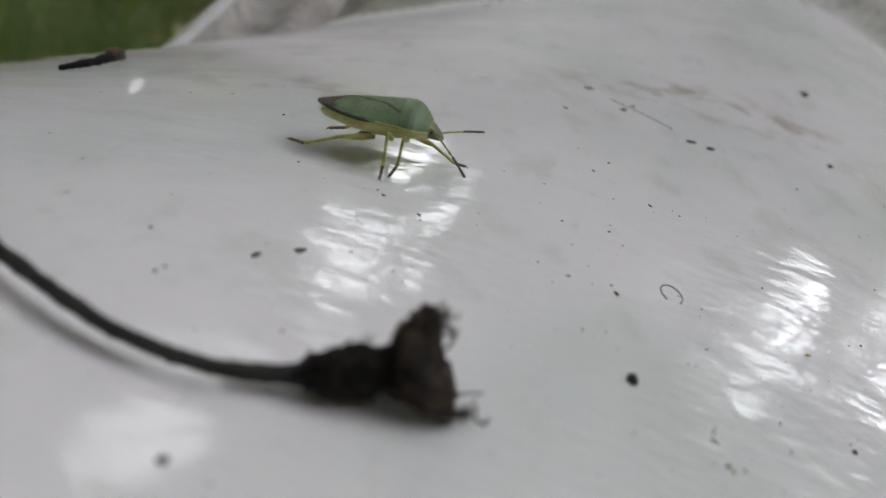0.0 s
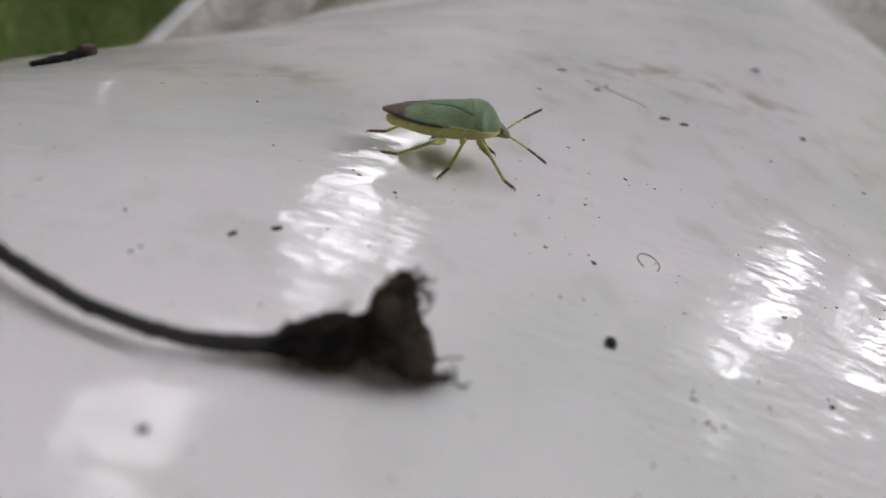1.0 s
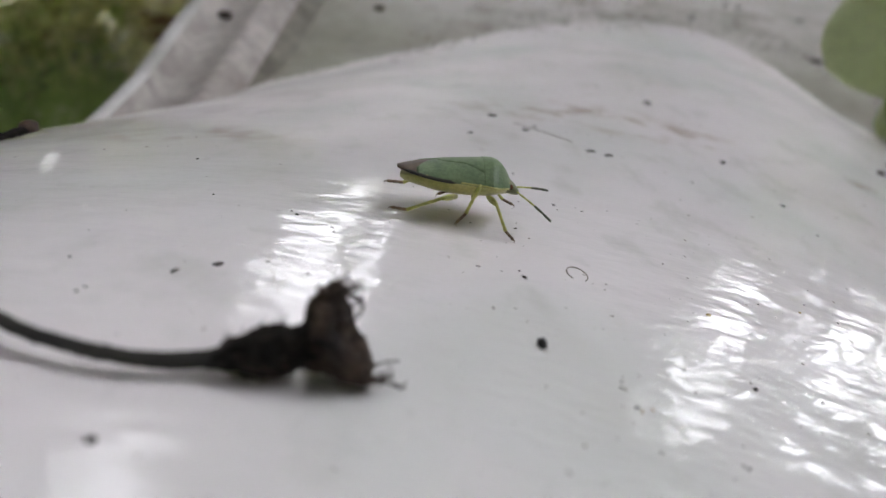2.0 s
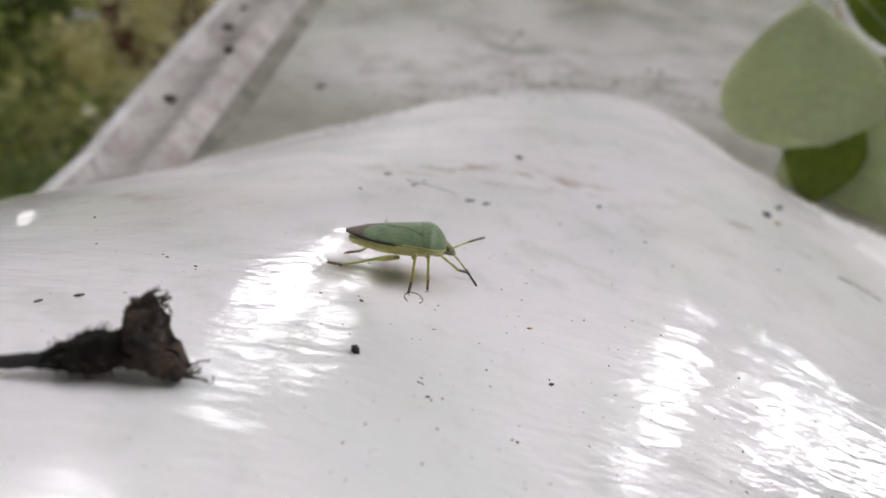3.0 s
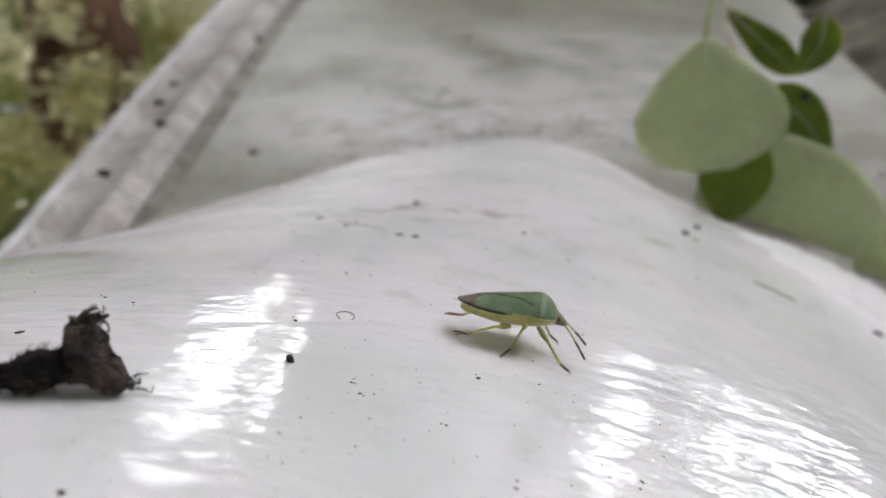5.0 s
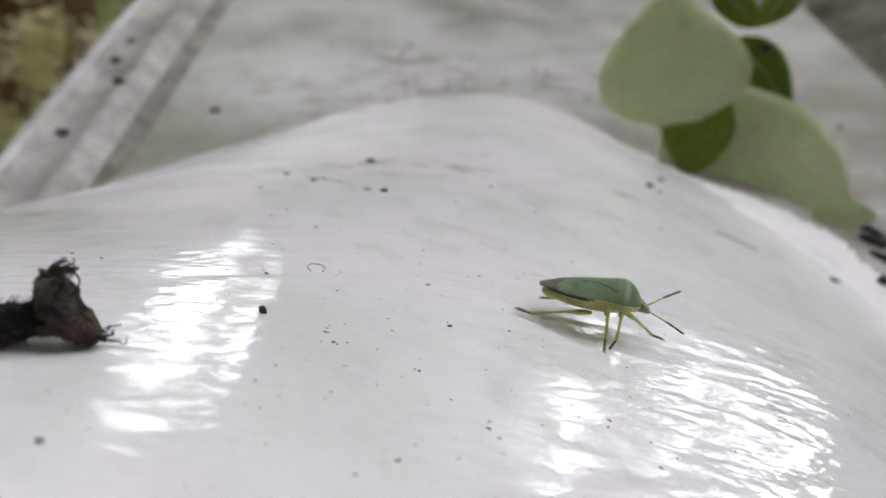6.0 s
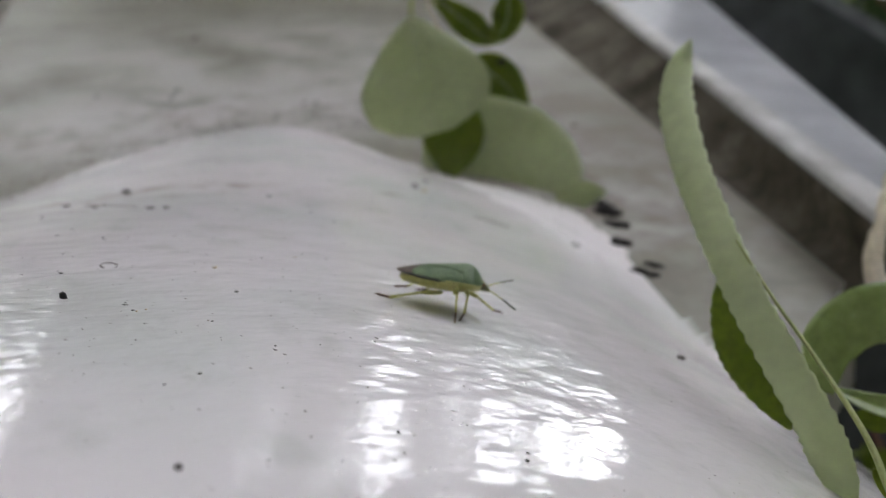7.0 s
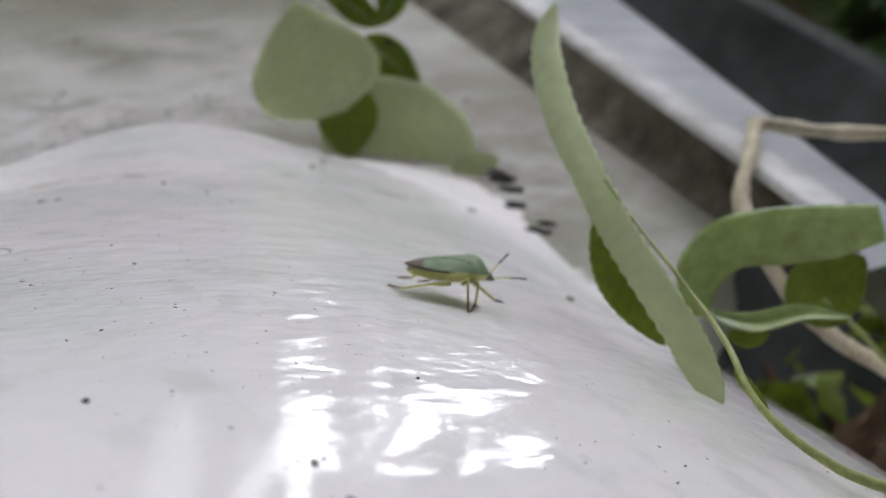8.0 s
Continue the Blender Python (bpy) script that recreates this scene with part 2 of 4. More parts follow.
M_TAN = surface("yellow_tan_flake", (0.3, 0.2, 0.06), (0.48, 0.36, 0.12), 1500, rough=0.6, fine=0.3)
M_LEAF = surface("pale_leaf_underside", (0.55, 0.62, 0.36), (0.62, 0.69, 0.43), 60, rough=0.5, bump=0.00015, bump_scale=420, fine=0.06, translucent=0.45)
# dark leaf tops; also leaves whose shade is put into the colour
M_LEAFTOP_SHADED = surface("dark_or_shaded_leaf", (0.14, 0.21, 0.012), (0.21, 0.285, 0.025), 110, rough=0.38, bump=0.0003, bump_scale=400, fine=0.2, translucent=0.45)
M_LEAFMID = surface("mid_green_leaf", (0.27, 0.36, 0.11), (0.4, 0.5, 0.2), 60, rough=0.26, bump=0.0003, bump_scale=380, fine=0.18, translucent=0.42, coat=0.4)
M_RIB = surface("pale_leaf_rib", (0.46, 0.54, 0.32), (0.56, 0.62, 0.42), 200, rough=0.55, fine=0.15)
M_VINE = surface("pale_dry_vine", (0.52, 0.45, 0.31), (0.72, 0.65, 0.5), 160, rough=0.7, bump=0.0003, bump_scale=900, fine=0.2)
M_SHOOT = surface("green_shoot", (0.25, 0.3, 0.09), (0.36, 0.4, 0.14), 200, rough=0.5, fine=0.15)
M_GRASS = surface("meadow_grass", (0.14, 0.25, 0.05), (0.42, 0.54, 0.2), 14, rough=0.5, fine=0.3, translucent=0.3)
M_STRAW = surface("pale_dry_grass", (0.26, 0.24, 0.13), (0.42, 0.38, 0.23), 20, rough=0.6, fine=0.25, translucent=0.2)
# sunlight on the bushes is put into this pale leaf colour
M_SUNLITBUSH = surface("sunlit_bush_foliage", (0.3, 0.42, 0.1), (0.85, 0.8, 0.4), 16, rough=0.5, fine=0.3, translucent=0.45)
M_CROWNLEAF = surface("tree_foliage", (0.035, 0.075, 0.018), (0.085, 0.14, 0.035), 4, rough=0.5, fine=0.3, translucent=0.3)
# lit copy of the tree foliage: daylight put into a paler leaf colour
M_LITCROWNLEAF = surface("lit_tree_foliage", (0.14, 0.2, 0.05), (0.3, 0.36, 0.13), 4, rough=0.5, fine=0.3, translucent=0.55)
# cream stands for sunlit leaves: the brightness is in the colour
M_SUNLITLEAF = surface("sunlit_bush_leaves", (0.6, 0.56, 0.2), (0.93, 0.9, 0.66), 11, rough=0.5, fine=0.25, translucent=0.3)
M_BARK = surface("brown_bark", (0.07, 0.036, 0.02), (0.19, 0.105, 0.065), 18, rough=0.9, bump=0.006, bump_scale=60, stretch=(1, 1, 0.3), fine=0.35)
M_SOIL = surface("dark_soil_and_turf", (0.025, 0.028, 0.012), (0.07, 0.065, 0.03), 6, rough=0.95, bump=0.01, bump_scale=30, fine=0.4)
M_DEADLEAF = surface("brown_dead_leaf", (0.12, 0.07, 0.04), (0.34, 0.24, 0.17), 30, rough=0.7, fine=0.3, translucent=0.15)
M_CRATE = surface("dark_green_board", (0.02, 0.027, 0.024), (0.075, 0.08, 0.082), 6, rough=0.6, spec=0.2, fine=0.25)
M_CRATELIP = surface("worn_grey_edge", (0.09, 0.1, 0.1), (0.15, 0.165, 0.165), 25, rough=0.5, fine=0.2)


# ---- building helpers ----
def mesh_of(bm, name, materials, smooth=True):
    for v in bm.verts:
        v.co *= MM
    bm.normal_update()
    data = bpy.data.meshes.new(name)
    bm.to_mesh(data)
    bm.free()
    for m in materials if isinstance(materials, (list, tuple)) else [materials]:
        data.materials.append(m)
    if smooth:
        data.polygons.foreach_set("use_smooth", [True] * len(data.polygons))
    return data


def part(name, bm, material, parent, label="", smooth=True):
    ob = new(name, mesh_of(bm, name, material, smooth))
    ob.parent = parent
    if label:
        tagged(ob, label)
    return ob


def thing(name, bm, material, label, category, group="", kind="", smooth=True):
    return tagged(new(name, mesh_of(bm, name, material, smooth)), label, category, group, kind)


def empty(name, label, category, at=(0, 0, 0), group="", kind=""):
    ob = tagged(new(name), label, category, group, kind)
    ob.empty_display_size = 0.002
    ob.location = metres(at)
    return ob


def curve_at(keys, x):
    """Value at x of a line through rising (x, value) pairs."""
    return float(np.interp(x, [k[0] for k in keys], [k[1] for k in keys]))


def smooth_line(points, steps):
    """A Catmull-Rom line through points."""
    p = [Vector(q) for q in points]
    p = [2 * p[0] - p[1]] + p + [2 * p[-1] - p[-2]]
    out = []
    for i in range(1, len(p) - 2):
        for s in range(steps):
            t = s / steps
            a, b, c, d = p[i - 1 : i + 3]
            out.append(0.5 * ((2 * b) + (c - a) * t + (2 * a - 5 * b + 4 * c - d) * t * t + (3 * b - a - 3 * c + d) * t**3))
    return out + [p[-2].copy()]


def tube(bm, line, radius, sides=8, rough=0.0):
    """A closed tube along a line of points; radius is a number or a function of 0..1."""
    n, rings, side = len(line), [], None
    for i, p in enumerate(line):
        way = (line[min(i + 1, n - 1)] - line[max(i - 1, 0)]).normalized()
        if side is None:
            side = way.orthogonal().normalized()
        side = (side - way * side.dot(way)).normalized()
        other = way.cross(side)
        r = radius(i / (n - 1)) if callable(radius) else radius
        ring = []
        for k in range(sides):
            a = 2 * math.pi * k / sides
            wob = 1 + rough * noise.noise(p * 1.7 + Vector((a * 2, 0, 0)))
            ring.append(bm.verts.new(p + (side * math.cos(a) + other * math.sin(a)) * r * wob))
        rings.append(ring)
    for a, b in zip(rings, rings[1:]):
        for k in range(sides):
            bm.faces.new((a[k], a[(k + 1) % sides], b[(k + 1) % sides], b[k]))
    bm.faces.new(rings[0][::-1])
    bm.faces.new(rings[-1])
    return bm


def grid(bm, rows, slot=None):
    """Faces between rows of points; slot(i, j) gives the material slot."""
    made = [[bm.verts.new(p) for p in row] for row in rows]
    for i in range(len(made) - 1):
        for j in range(len(made[0]) - 1):
            f = bm.faces.new((made[i][j], made[i][j + 1], made[i + 1][j + 1], made[i + 1][j]))
            if slot:
                f.material_index = slot(i, j)
    return made


def slab(bm, rows, down):
    """A sheet of rows of points given thickness by a copy moved by down, and closed round its edge."""
    top = grid(bm, rows)
    low = grid(bm, [[Vector(p) + Vector(down) for p in row][::-1] for row in rows])
    low = [r[::-1] for r in low]
    ni, nj = len(top), len(top[0])
    for j in range(nj - 1):
        bm.faces.new((top[0][j + 1], top[0][j], low[0][j], low[0][j + 1]))
        bm.faces.new((top[-1][j], top[-1][j + 1], low[-1][j + 1], low[-1][j]))
    for i in range(ni - 1):
        bm.faces.new((top[i][0], top[i + 1][0], low[i + 1][0], low[i][0]))
        bm.faces.new((top[i + 1][-1], top[i][-1], low[i][-1], low[i + 1][-1]))
    return bm


def pebble(bm, at, size, elong=1.0, turn=0.0, flat=0.6, seed=0.0, sub=1):
    """A rough lump sunk slightly into what it lies on."""
    made = bmesh.ops.create_icosphere(bm, subdivisions=sub, radius=1.0)["verts"]
    c, s = math.cos(turn), math.sin(turn)
    for v in made:
        k = 1 + 0.45 * noise.noise(v.co * 1.6 + Vector((seed, seed * 2, 7)))
        x, y, z = v.co.x * size * elong * k, v.co.y * size * k, v.co.z * size * flat * k
        v.co = Vector(at) + Vector((c * x - s * y, s * x + c * y, z + size * flat * 0.6))
    return bm


# ---- the painted moulding: a long hump in front of a gently rising panel with raised edges ----
def hump_z(x, y):
    # fuller shoulder towards the dirty groove
    s = (y - 85) / 40
    shoulder = min(1.4, max(0.0, (x - 72) / 40)) ** 2 * (4.08 - 3.15 * s - 4.1 * s * s) * math.exp(-((y - 85) / 75) ** 4)
    x, y = x / 100, y / 100
    return shoulder + (-0.02 + 6.6 * y - 4.51 * y**2 + 0.2 * y**3 - 0.157 * y**4 + x * (-15.02 + 23.73 * y + 0.99 * y**2 - 0.084 * y**3)
            + x**2 * (-19.51 + 0.25 * y - 0.94 * y**2) + x**3 * (-2.84 - 0.34 * y) - 1.63 * x**4)


def panel_z(y):
    return -34 + 0.275 * (y - 41)


def deck(x, y):
    """Height of the moulding: the hump, filleted into the panel behind it."""
    h, p, k = hump_z(x, y), panel_z(y), 2.6
    top = max(h, p)
    return top + k * math.log(math.exp((h - top) / k) + math.exp((p - top) / k))


def deck_normal(x, y, e=3.0):
    return Vector(((deck(x - e, y) - deck(x + e, y)) / (2 * e), (deck(x, y - e) - deck(x, y + e)) / (2 * e), 1)).normalized()


def left_lip(y):
    return curve_at([(60, -90), (80, -76), (95, -71.5), (115, -68.8), (166, -67.5), (380, -58), (640, -45)], y)


def right_foot(y):
    return 155 + 0.385 * y


def right_lip(y):
    return 153 + 0.515 * y


def build_moulding():
    whole = empty("garden_chair", "glossy white painted garden chair with dirty raised edges", "chair")
    ys = list(np.arange(-170, 210, 2.0)) + list(np.arange(210, 620, 12.0))
    rows, panel = [], []
    for y in ys:
        left = curve_at([(-170, -125), (70, -125), (110, left_lip(110) + 20)], y) if y < 110 else left_lip(y) + 20
        right = curve_at([(-170, 108), (-25, 110), (-8, 114), (4, 126), (14, 142), (24, right_foot(24) + 1)], y) if y < 24 else right_foot(y) + 1
        xs = [left + (right - left) * i / 190 for i in range(191)]
        worn = lambda x: 1.5 * min(1.0, max(0.0, (x - 100) / 15)) * min(1.0, max(0.0, (115 - y) / 20))
        if y < 0:
            row = [Vector((x, y, max(hump_z(x, y), deck(x, y) - 60 * max(0.0, (x - 95) / 30)))) for x in xs]
        else:
            row = [Vector((x, y, deck(x, y))) for x in xs]
        rows.append(row)
        panel.append([panel_z(y) > hump_z(x, y) + worn(x) + 1.0 * noise.noise(Vector((x, y, 0)) * 0.1) and y > 0 for x in xs])
    bm = bmesh.new()
    made = grid(bm, rows, lambda i, j: 1 if panel[i][j] else 0)
    # turned-down edge gives the sheet its depth
    for line in (made[0], [r[0] for r in made], [r[-1] for r in made], made[-1]):
        low = [bm.verts.new(v.co + Vector((0, 0, -28))) for v in line]
        for a in range(len(line) - 1):
            bm.faces.new((line[a], line[a + 1], low[a + 1], low[a]))
    bmesh.ops.recalc_face_normals(bm, faces=bm.faces)
    part("shell", bm, [M_PAINT, M_OLD], whole, "glossy white brush-painted hump and dull panel")

    # left edge: thin outer lip, flat gutter, low ridge, then a dark strip painted as the groove's shade
    profile = [(-2.5, -40), (-2.5, 3), (-1.6, 6.5), (0.3, 7.6), (2.2, 6.8), (3.4, 4.6), (5, 3.6), (11, 4.6), (14, 6.6), (15.5, 7), (17.5, 6.2), (21, 2.2), (26, 0.1), (30, -0.5), (36, -2)]
    bm = bmesh.new()
    rows = []
    for y in np.arange(64, 625, 4.0):
        wide = 1 + 0.0022 * (y - 105)
        sink = max(0.0, (90 - y)) * 0.5
        rows.append([Vector((left_lip(y) + dx * wide, y, panel_z(y) + dz - sink)) for dx, dz in profile])
    grid(bm, rows, lambda i, j: 0 if j < 4 else 1 if j < 11 else 2 if j == 11 else 3)
    bmesh.ops.recalc_face_normals(bm, faces=bm.faces)
    part("edge_rail", bm, [M_LIP, M_GUTTER, M_GROOVE_SHADE, M_OLD], whole, "raised white edge with a dirty gutter and painted groove shade")

    # right edge: dirty inner wall under a white lip; its dark colour holds grime and shade
    bm = bmesh.new()
    rows = []
    for y in np.arange(-14, 420, 8.0):
        f, p, z = right_foot(y), right_lip(y), panel_z(y)
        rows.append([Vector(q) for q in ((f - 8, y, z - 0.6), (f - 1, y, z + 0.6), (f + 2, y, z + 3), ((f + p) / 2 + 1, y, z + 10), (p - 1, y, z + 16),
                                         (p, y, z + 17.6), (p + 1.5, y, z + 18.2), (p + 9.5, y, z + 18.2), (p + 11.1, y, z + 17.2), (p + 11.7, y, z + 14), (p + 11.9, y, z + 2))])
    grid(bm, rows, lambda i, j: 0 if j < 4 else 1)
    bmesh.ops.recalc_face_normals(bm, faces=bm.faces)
    part("side_wall", bm, [M_GRIME_SHADE, M_LIP], whole, "grimy inner wall under a white lip, shade in its colour")

    # lower outer ledge
    bm = bmesh.new()
    rows = []
    for y in np.arange(-14, 380, 10.0):
        p, z = right_lip(y) + 11.9, panel_z(y)
        out = 212 + 0.7 * (y - 10)
        rows.append([Vector(q) for q in ((p, y, z + 4), (p + 3, y, z + 1.5), (out - 6, y, z - 2.0), (out - 1, y, z - 3.2), (out, y, z - 6), (out, y, z - 40))])
    grid(bm, rows)
    bmesh.ops.recalc_face_normals(bm, faces=bm.faces)
    part("outer_ledge", bm, M_LEDGE, whole, "blue-grey outer ledge below the lip")
    # legs under the seat
    for x, y in ((-70, 90), (90, 40), (-30, 560), (210, 520)):
        top = panel_z(max(y, 60)) - 14
        bm = tube(bmesh.new(), [Vector((x + (12 if x > 0 else -12) * t, y, top + (-486 - top) * t)) for t in (0, 0.25, 0.5, 0.75, 1)], lambda t: 17 - 4 * t, 12)
        part("leg", bm, M_OLD, whole)
    return whole


build_moulding()


# ---- the shield bug ----
def dorsum(x, y):
    """Height of the bug's back."""
    w = back_width(x)
    top = curve_at([(-6.9, 5.45), (-5, 5.85), (-3, 6.1), (0, 6.3), (2, 6.42), (2.8, 6.4), (3.4, 6.18), (3.85, 5.8), (4.25, 5.3), (4.6, 4.7)], x)
    edge = curve_at([(-6.9, 5.35), (-5, 5.1), (-3, 4.75), (0, 4.5), (2, 4.35), (3, 4.2), (3.9, 4.0), (4.6, 3.85)], x)
    return edge + (top - edge) * max(0.0, 1 - abs(y / w) ** 2.2)


def back_width(x):
    return curve_at([(-6.9, 0.45), (-6, 1.5), (-4.5, 2.45), (-2, 3.0), (0, 3.15), (1.5, 3.35), (2.6, 3.52), (3.2, 3.36), (3.9, 2.7), (4.6, 1.85)], x)


def back_plate(x0, x1, low, high, lift, n=22, m=12):
    """A thin plate of the back between the side lines low(x) and high(x)."""
    rows = []
    for i in range(n + 1):
        x = x0 + (x1 - x0) * i / n
        a, b = low(x), high(x)
        rows.append([Vector((x, a + (b - a) * j / m, dorsum(x, a + (b - a) * j / m) + lift)) for j in range(m + 1)])
    bm = slab(bmesh.new(), rows, (0, 0, -0.16))
    bmesh.ops.recalc_face_normals(bm, faces=bm.faces)
    return bm


def loft(stations, sides=20, belt=0.5):
    """A closed body through stations of (x, half width, bottom, top); belt is where it is widest, from bottom to top."""
    bm = bmesh.new()
    rings = []
    for x, w, lo, hi in stations:
        mid = lo + (hi - lo) * belt
        rings.append([bm.verts.new((x, w * math.cos(a), mid + (hi - mid if math.sin(a) > 0 else mid - lo) * math.sin(a))) for a in (2 * math.pi * k / sides for k in range(sides))])
    for a, b in zip(rings, rings[1:]):
        for k in range(sides):
            bm.faces.new((a[k], a[(k + 1) % sides], b[(k + 1) % sides], b[k]))
    bm.faces.new(rings[0])
    bm.faces.new(rings[-1][::-1])
    bmesh.ops.recalc_face_normals(bm, faces=bm.faces)
    return bm


BUG = 0.93
COXA = {"front": (2.5, 1.25, 2.75), "middle": (0.9, 1.5, 2.6), "hind": (-0.8, 1.5, 2.65)}
LIMB = {"front": (2.7, 3.9), "middle": (2.9, 4.3), "hind": (3.7, 5.7)}
# feet on the ground at the two ends of a step; the left side stands at the other end
STEP = {
    "right": {"front": ((1.9, -4.0), (5.6, -4.6)), "middle": ((0.8, -5.0), (-1.0, -4.9)), "hind": ((-8.8, -2.5), (-6.6, -2.2))},
    "left": {"front": ((4.6, 3.6), (8.3, 2.3)), "middle": ((-1.2, 5.0), (-3.2, 4.8)), "hind": ((-8.0, 3.4), (-6.2, 3.6))},
}


def scaled(bm, k):
    for v in bm.verts:
        v.co *= k
    return bm


def build_bug():
    bug = empty("shield_bug", "green shield bug with yellow-green belly walking over white paint", "insect")
    part("abdomen", scaled(loft([(-6.55, 0.4, 4.1, 4.55), (-6.1, 1.2, 3.75, 4.75), (-5, 2.1, 3.5, 4.9), (-3, 2.85, 3.0, 4.8), (-1, 3.05, 2.72, 4.7), (1, 3.2, 2.62, 4.65), (2.4, 3.2, 2.68, 4.6), (3.6, 2.5, 2.8, 4.55), (4.6, 1.5, 3.0, 4.5)], 28, 0.88), BUG), M_BELLY, bug, "yellow-green belly")
    part("pronotum", scaled(back_plate(1.75, 4.6, lambda x: -back_width(x), back_width, 0.1, 30, 20), BUG), M_GREEN, bug, "dull green pitted shield behind the head")
    tri = lambda x: curve_at([(-2.9, 0.22), (-2.2, 0.75), (0, 1.35), (1.9, 2.5)], x)
    part("scutellum", scaled(back_plate(-2.9, 1.9, lambda x: -tri(x), tri, 0.06), BUG), M_GREEN, bug)
    for s in (1, -1):
        inner = lambda x: curve_at([(-5.0, 1.5), (-4.3, 0.8), (-3.5, 0.12), (-2.9, 0.2), (-2.2, 0.65), (0, 1.25), (1.85, 2.4)], x)
        a, b = (inner, back_width) if s > 0 else (lambda x: -back_width(x), lambda x: -inner(x))
        part("wing_cover", scaled(back_plate(-5.0, 1.85, a, b, 0.0), BUG), M_GREEN, bug)
        rim = [Vector((x, s * (back_width(x) - 0.1), dorsum(x, back_width(x)) - 0.12)) for x in np.linspace(-6.3, -0.6, 24)]
        part("abdomen_edge", scaled(tube(bmesh.new(), rim, lambda t: 0.2 * min(1, 0.3 + t * 6, 0.1 + (1 - t) * 5), 6), BUG), M_EDGE, bug, "black and yellow dotted edge")
        flank = [Vector((x, s * (back_width(x) - 0.02), dorsum(x, back_width(x)) - 0.03)) for x in np.linspace(-0.6, 4.4, 24)]
        part("pale_margin", scaled(tube(bmesh.new(), flank, 0.11, 6), BUG), M_BELLY, bug, "thin yellow side line")
    part("wing_membrane", scaled(back_plate(-6.9, -2.7, lambda x: -min(back_width(x), 2.1), lambda x: min(back_width(x), 2.1), -0.06), BUG), M_MEMBRANE, bug, "brown translucent wing tips")
    head = part("head", scaled(loft([(4.2, 1.5, 3.0, 4.75), (4.7, 1.42, 2.88, 4.5), (5.1, 1.25, 2.8, 4.15), (5.45, 1.0, 2.76, 3.75), (5.72, 0.72, 2.78, 3.42), (5.86, 0.35, 2.88, 3.15)], 16), BUG), M_HEAD, bug, "olive green head")
    for s in (1, -1):
        bm = bmesh.new()
        bmesh.ops.create_icosphere(bm, subdivisions=2, radius=0.27, matrix=Matrix.Translation((4.72, s * 1.36, 3.85)))
        part("eye", scaled(bm, BUG), M_EYE, head)
    beak = [Vector((5.4, 0, 3.1)), Vector((4.6, 0, 2.95)), Vector((3.2, 0, 2.7))]
    part("beak", scaled(tube(bmesh.new(), smooth_line(beak, 6), lambda t: 0.2 - 0.1 * t, 6), BUG), M_LEG, head)
    limbs = {}
    for s, side in ((-1, "right"), (1, "left")):
        for which in ("front", "middle", "hind"):
            l1, l2 = LIMB[which]
            bm = tube(bmesh.new(), [Vector((l1 * t, 0, 0)) for t in np.linspace(0, 1, 9)], lambda t: 0.18 + 0.16 * math.sin(math.pi * min(1, t * 0.9 + 0.1)), 8)
            femur = part("femur", scaled(bm, BUG), M_LEG, bug)
            bm = tube(bmesh.new(), [Vector((l2 * 0.72 * t, 0, 0)) for t in np.linspace(0, 1, 9)], lambda t: 0.17 - 0.03 * t + 0.06 * t**6, 8)
            shin = part("shin", scaled(bm, BUG), M_LEG, bug)
            bm = bmesh.new()
            for k in range(3):
                a, b = l2 * (0.72 + 0.095 * k), l2 * (0.72 + 0.095 * (k + 1))
                tube(bm, [Vector((a + (b - a) * t, 0, (a + (b - a) * t - l2 * 0.72) * 0.45)) for t in (0, 0.3, 0.7, 1)], lambda t: 0.13 + 0.045 * math.sin(math.pi * t), 6)
            for c in (-1, 1):
                tube(bm, [Vector((l2, 0, l2 * 0.126)), Vector((l2 + 0.2, c * 0.12, l2 * 0.126 + 0.08)), Vector((l2 + 0.36, c * 0.22, l2 * 0.126 - 0.05))], lambda t: 0.06 - 0.04 * t, 5)
            part("foot", scaled(bm, BUG), M_FOOT, shin, "dark brown foot")
            limbs[(side, which)] = (femur, shin)
    feelers = {}
    for s, side in ((-1, "right"), (1, "left")):
        base = None
        x = 0.0
        for k, length in enumerate((0.42, 0.95, 1.05, 1.15, 1.2)):
            bm = tube(bmesh.new(), [Vector((x + length * t, 0, -0.02 * (x + length * t) ** 2)) for t in (0, 0.08, 0.5, 0.92, 1)], lambda t: (0.11 if k < 3 else 0.15) * (0.6 + 0.4 * math.sin(math.pi * t)), 6)
            ob = part("feeler" if base is None else "feeler_joint", scaled(bm, BUG), M_LEG if k < 3 else M_FEELER, base or bug, "" if k else "thin jointed feeler")
            base = base or ob
            x += length
        feelers[side] = base
    return bug, limbs, feelers


BUG_PARTS = build_bug()


# ---- a tiny dark crawling insect ----
def build_mite():
    ob = empty("tiny_insect", "tiny dark insect crawling over white paint", "insect")
    part("body", loft([(-0.62, 0.12, 0.16, 0.4), (-0.45, 0.34, 0.1, 0.58), (0, 0.42, 0.08, 0.66), (0.3, 0.32, 0.1, 0.55), (0.45, 0.15, 0.15, 0.4)], 10), M_DIRT, ob)
    part("head", loft([(0.42, 0.1, 0.16, 0.4), (0.55, 0.2, 0.12, 0.45), (0.75, 0.1, 0.16, 0.34)], 8), M_DIRT, ob)
    for s in (1, -1):
        for x in (0.25, 0.0, -0.25):
            part("leg", tube(bmesh.new(), [Vector((x, s * 0.25, 0.25)), Vector((x * 1.5, s * 0.6, 0.4)), Vector((x * 2.2, s * 0.85, 0.02))], 0.05, 5), M_DIRT, ob)
    return ob


MITE = build_mite()


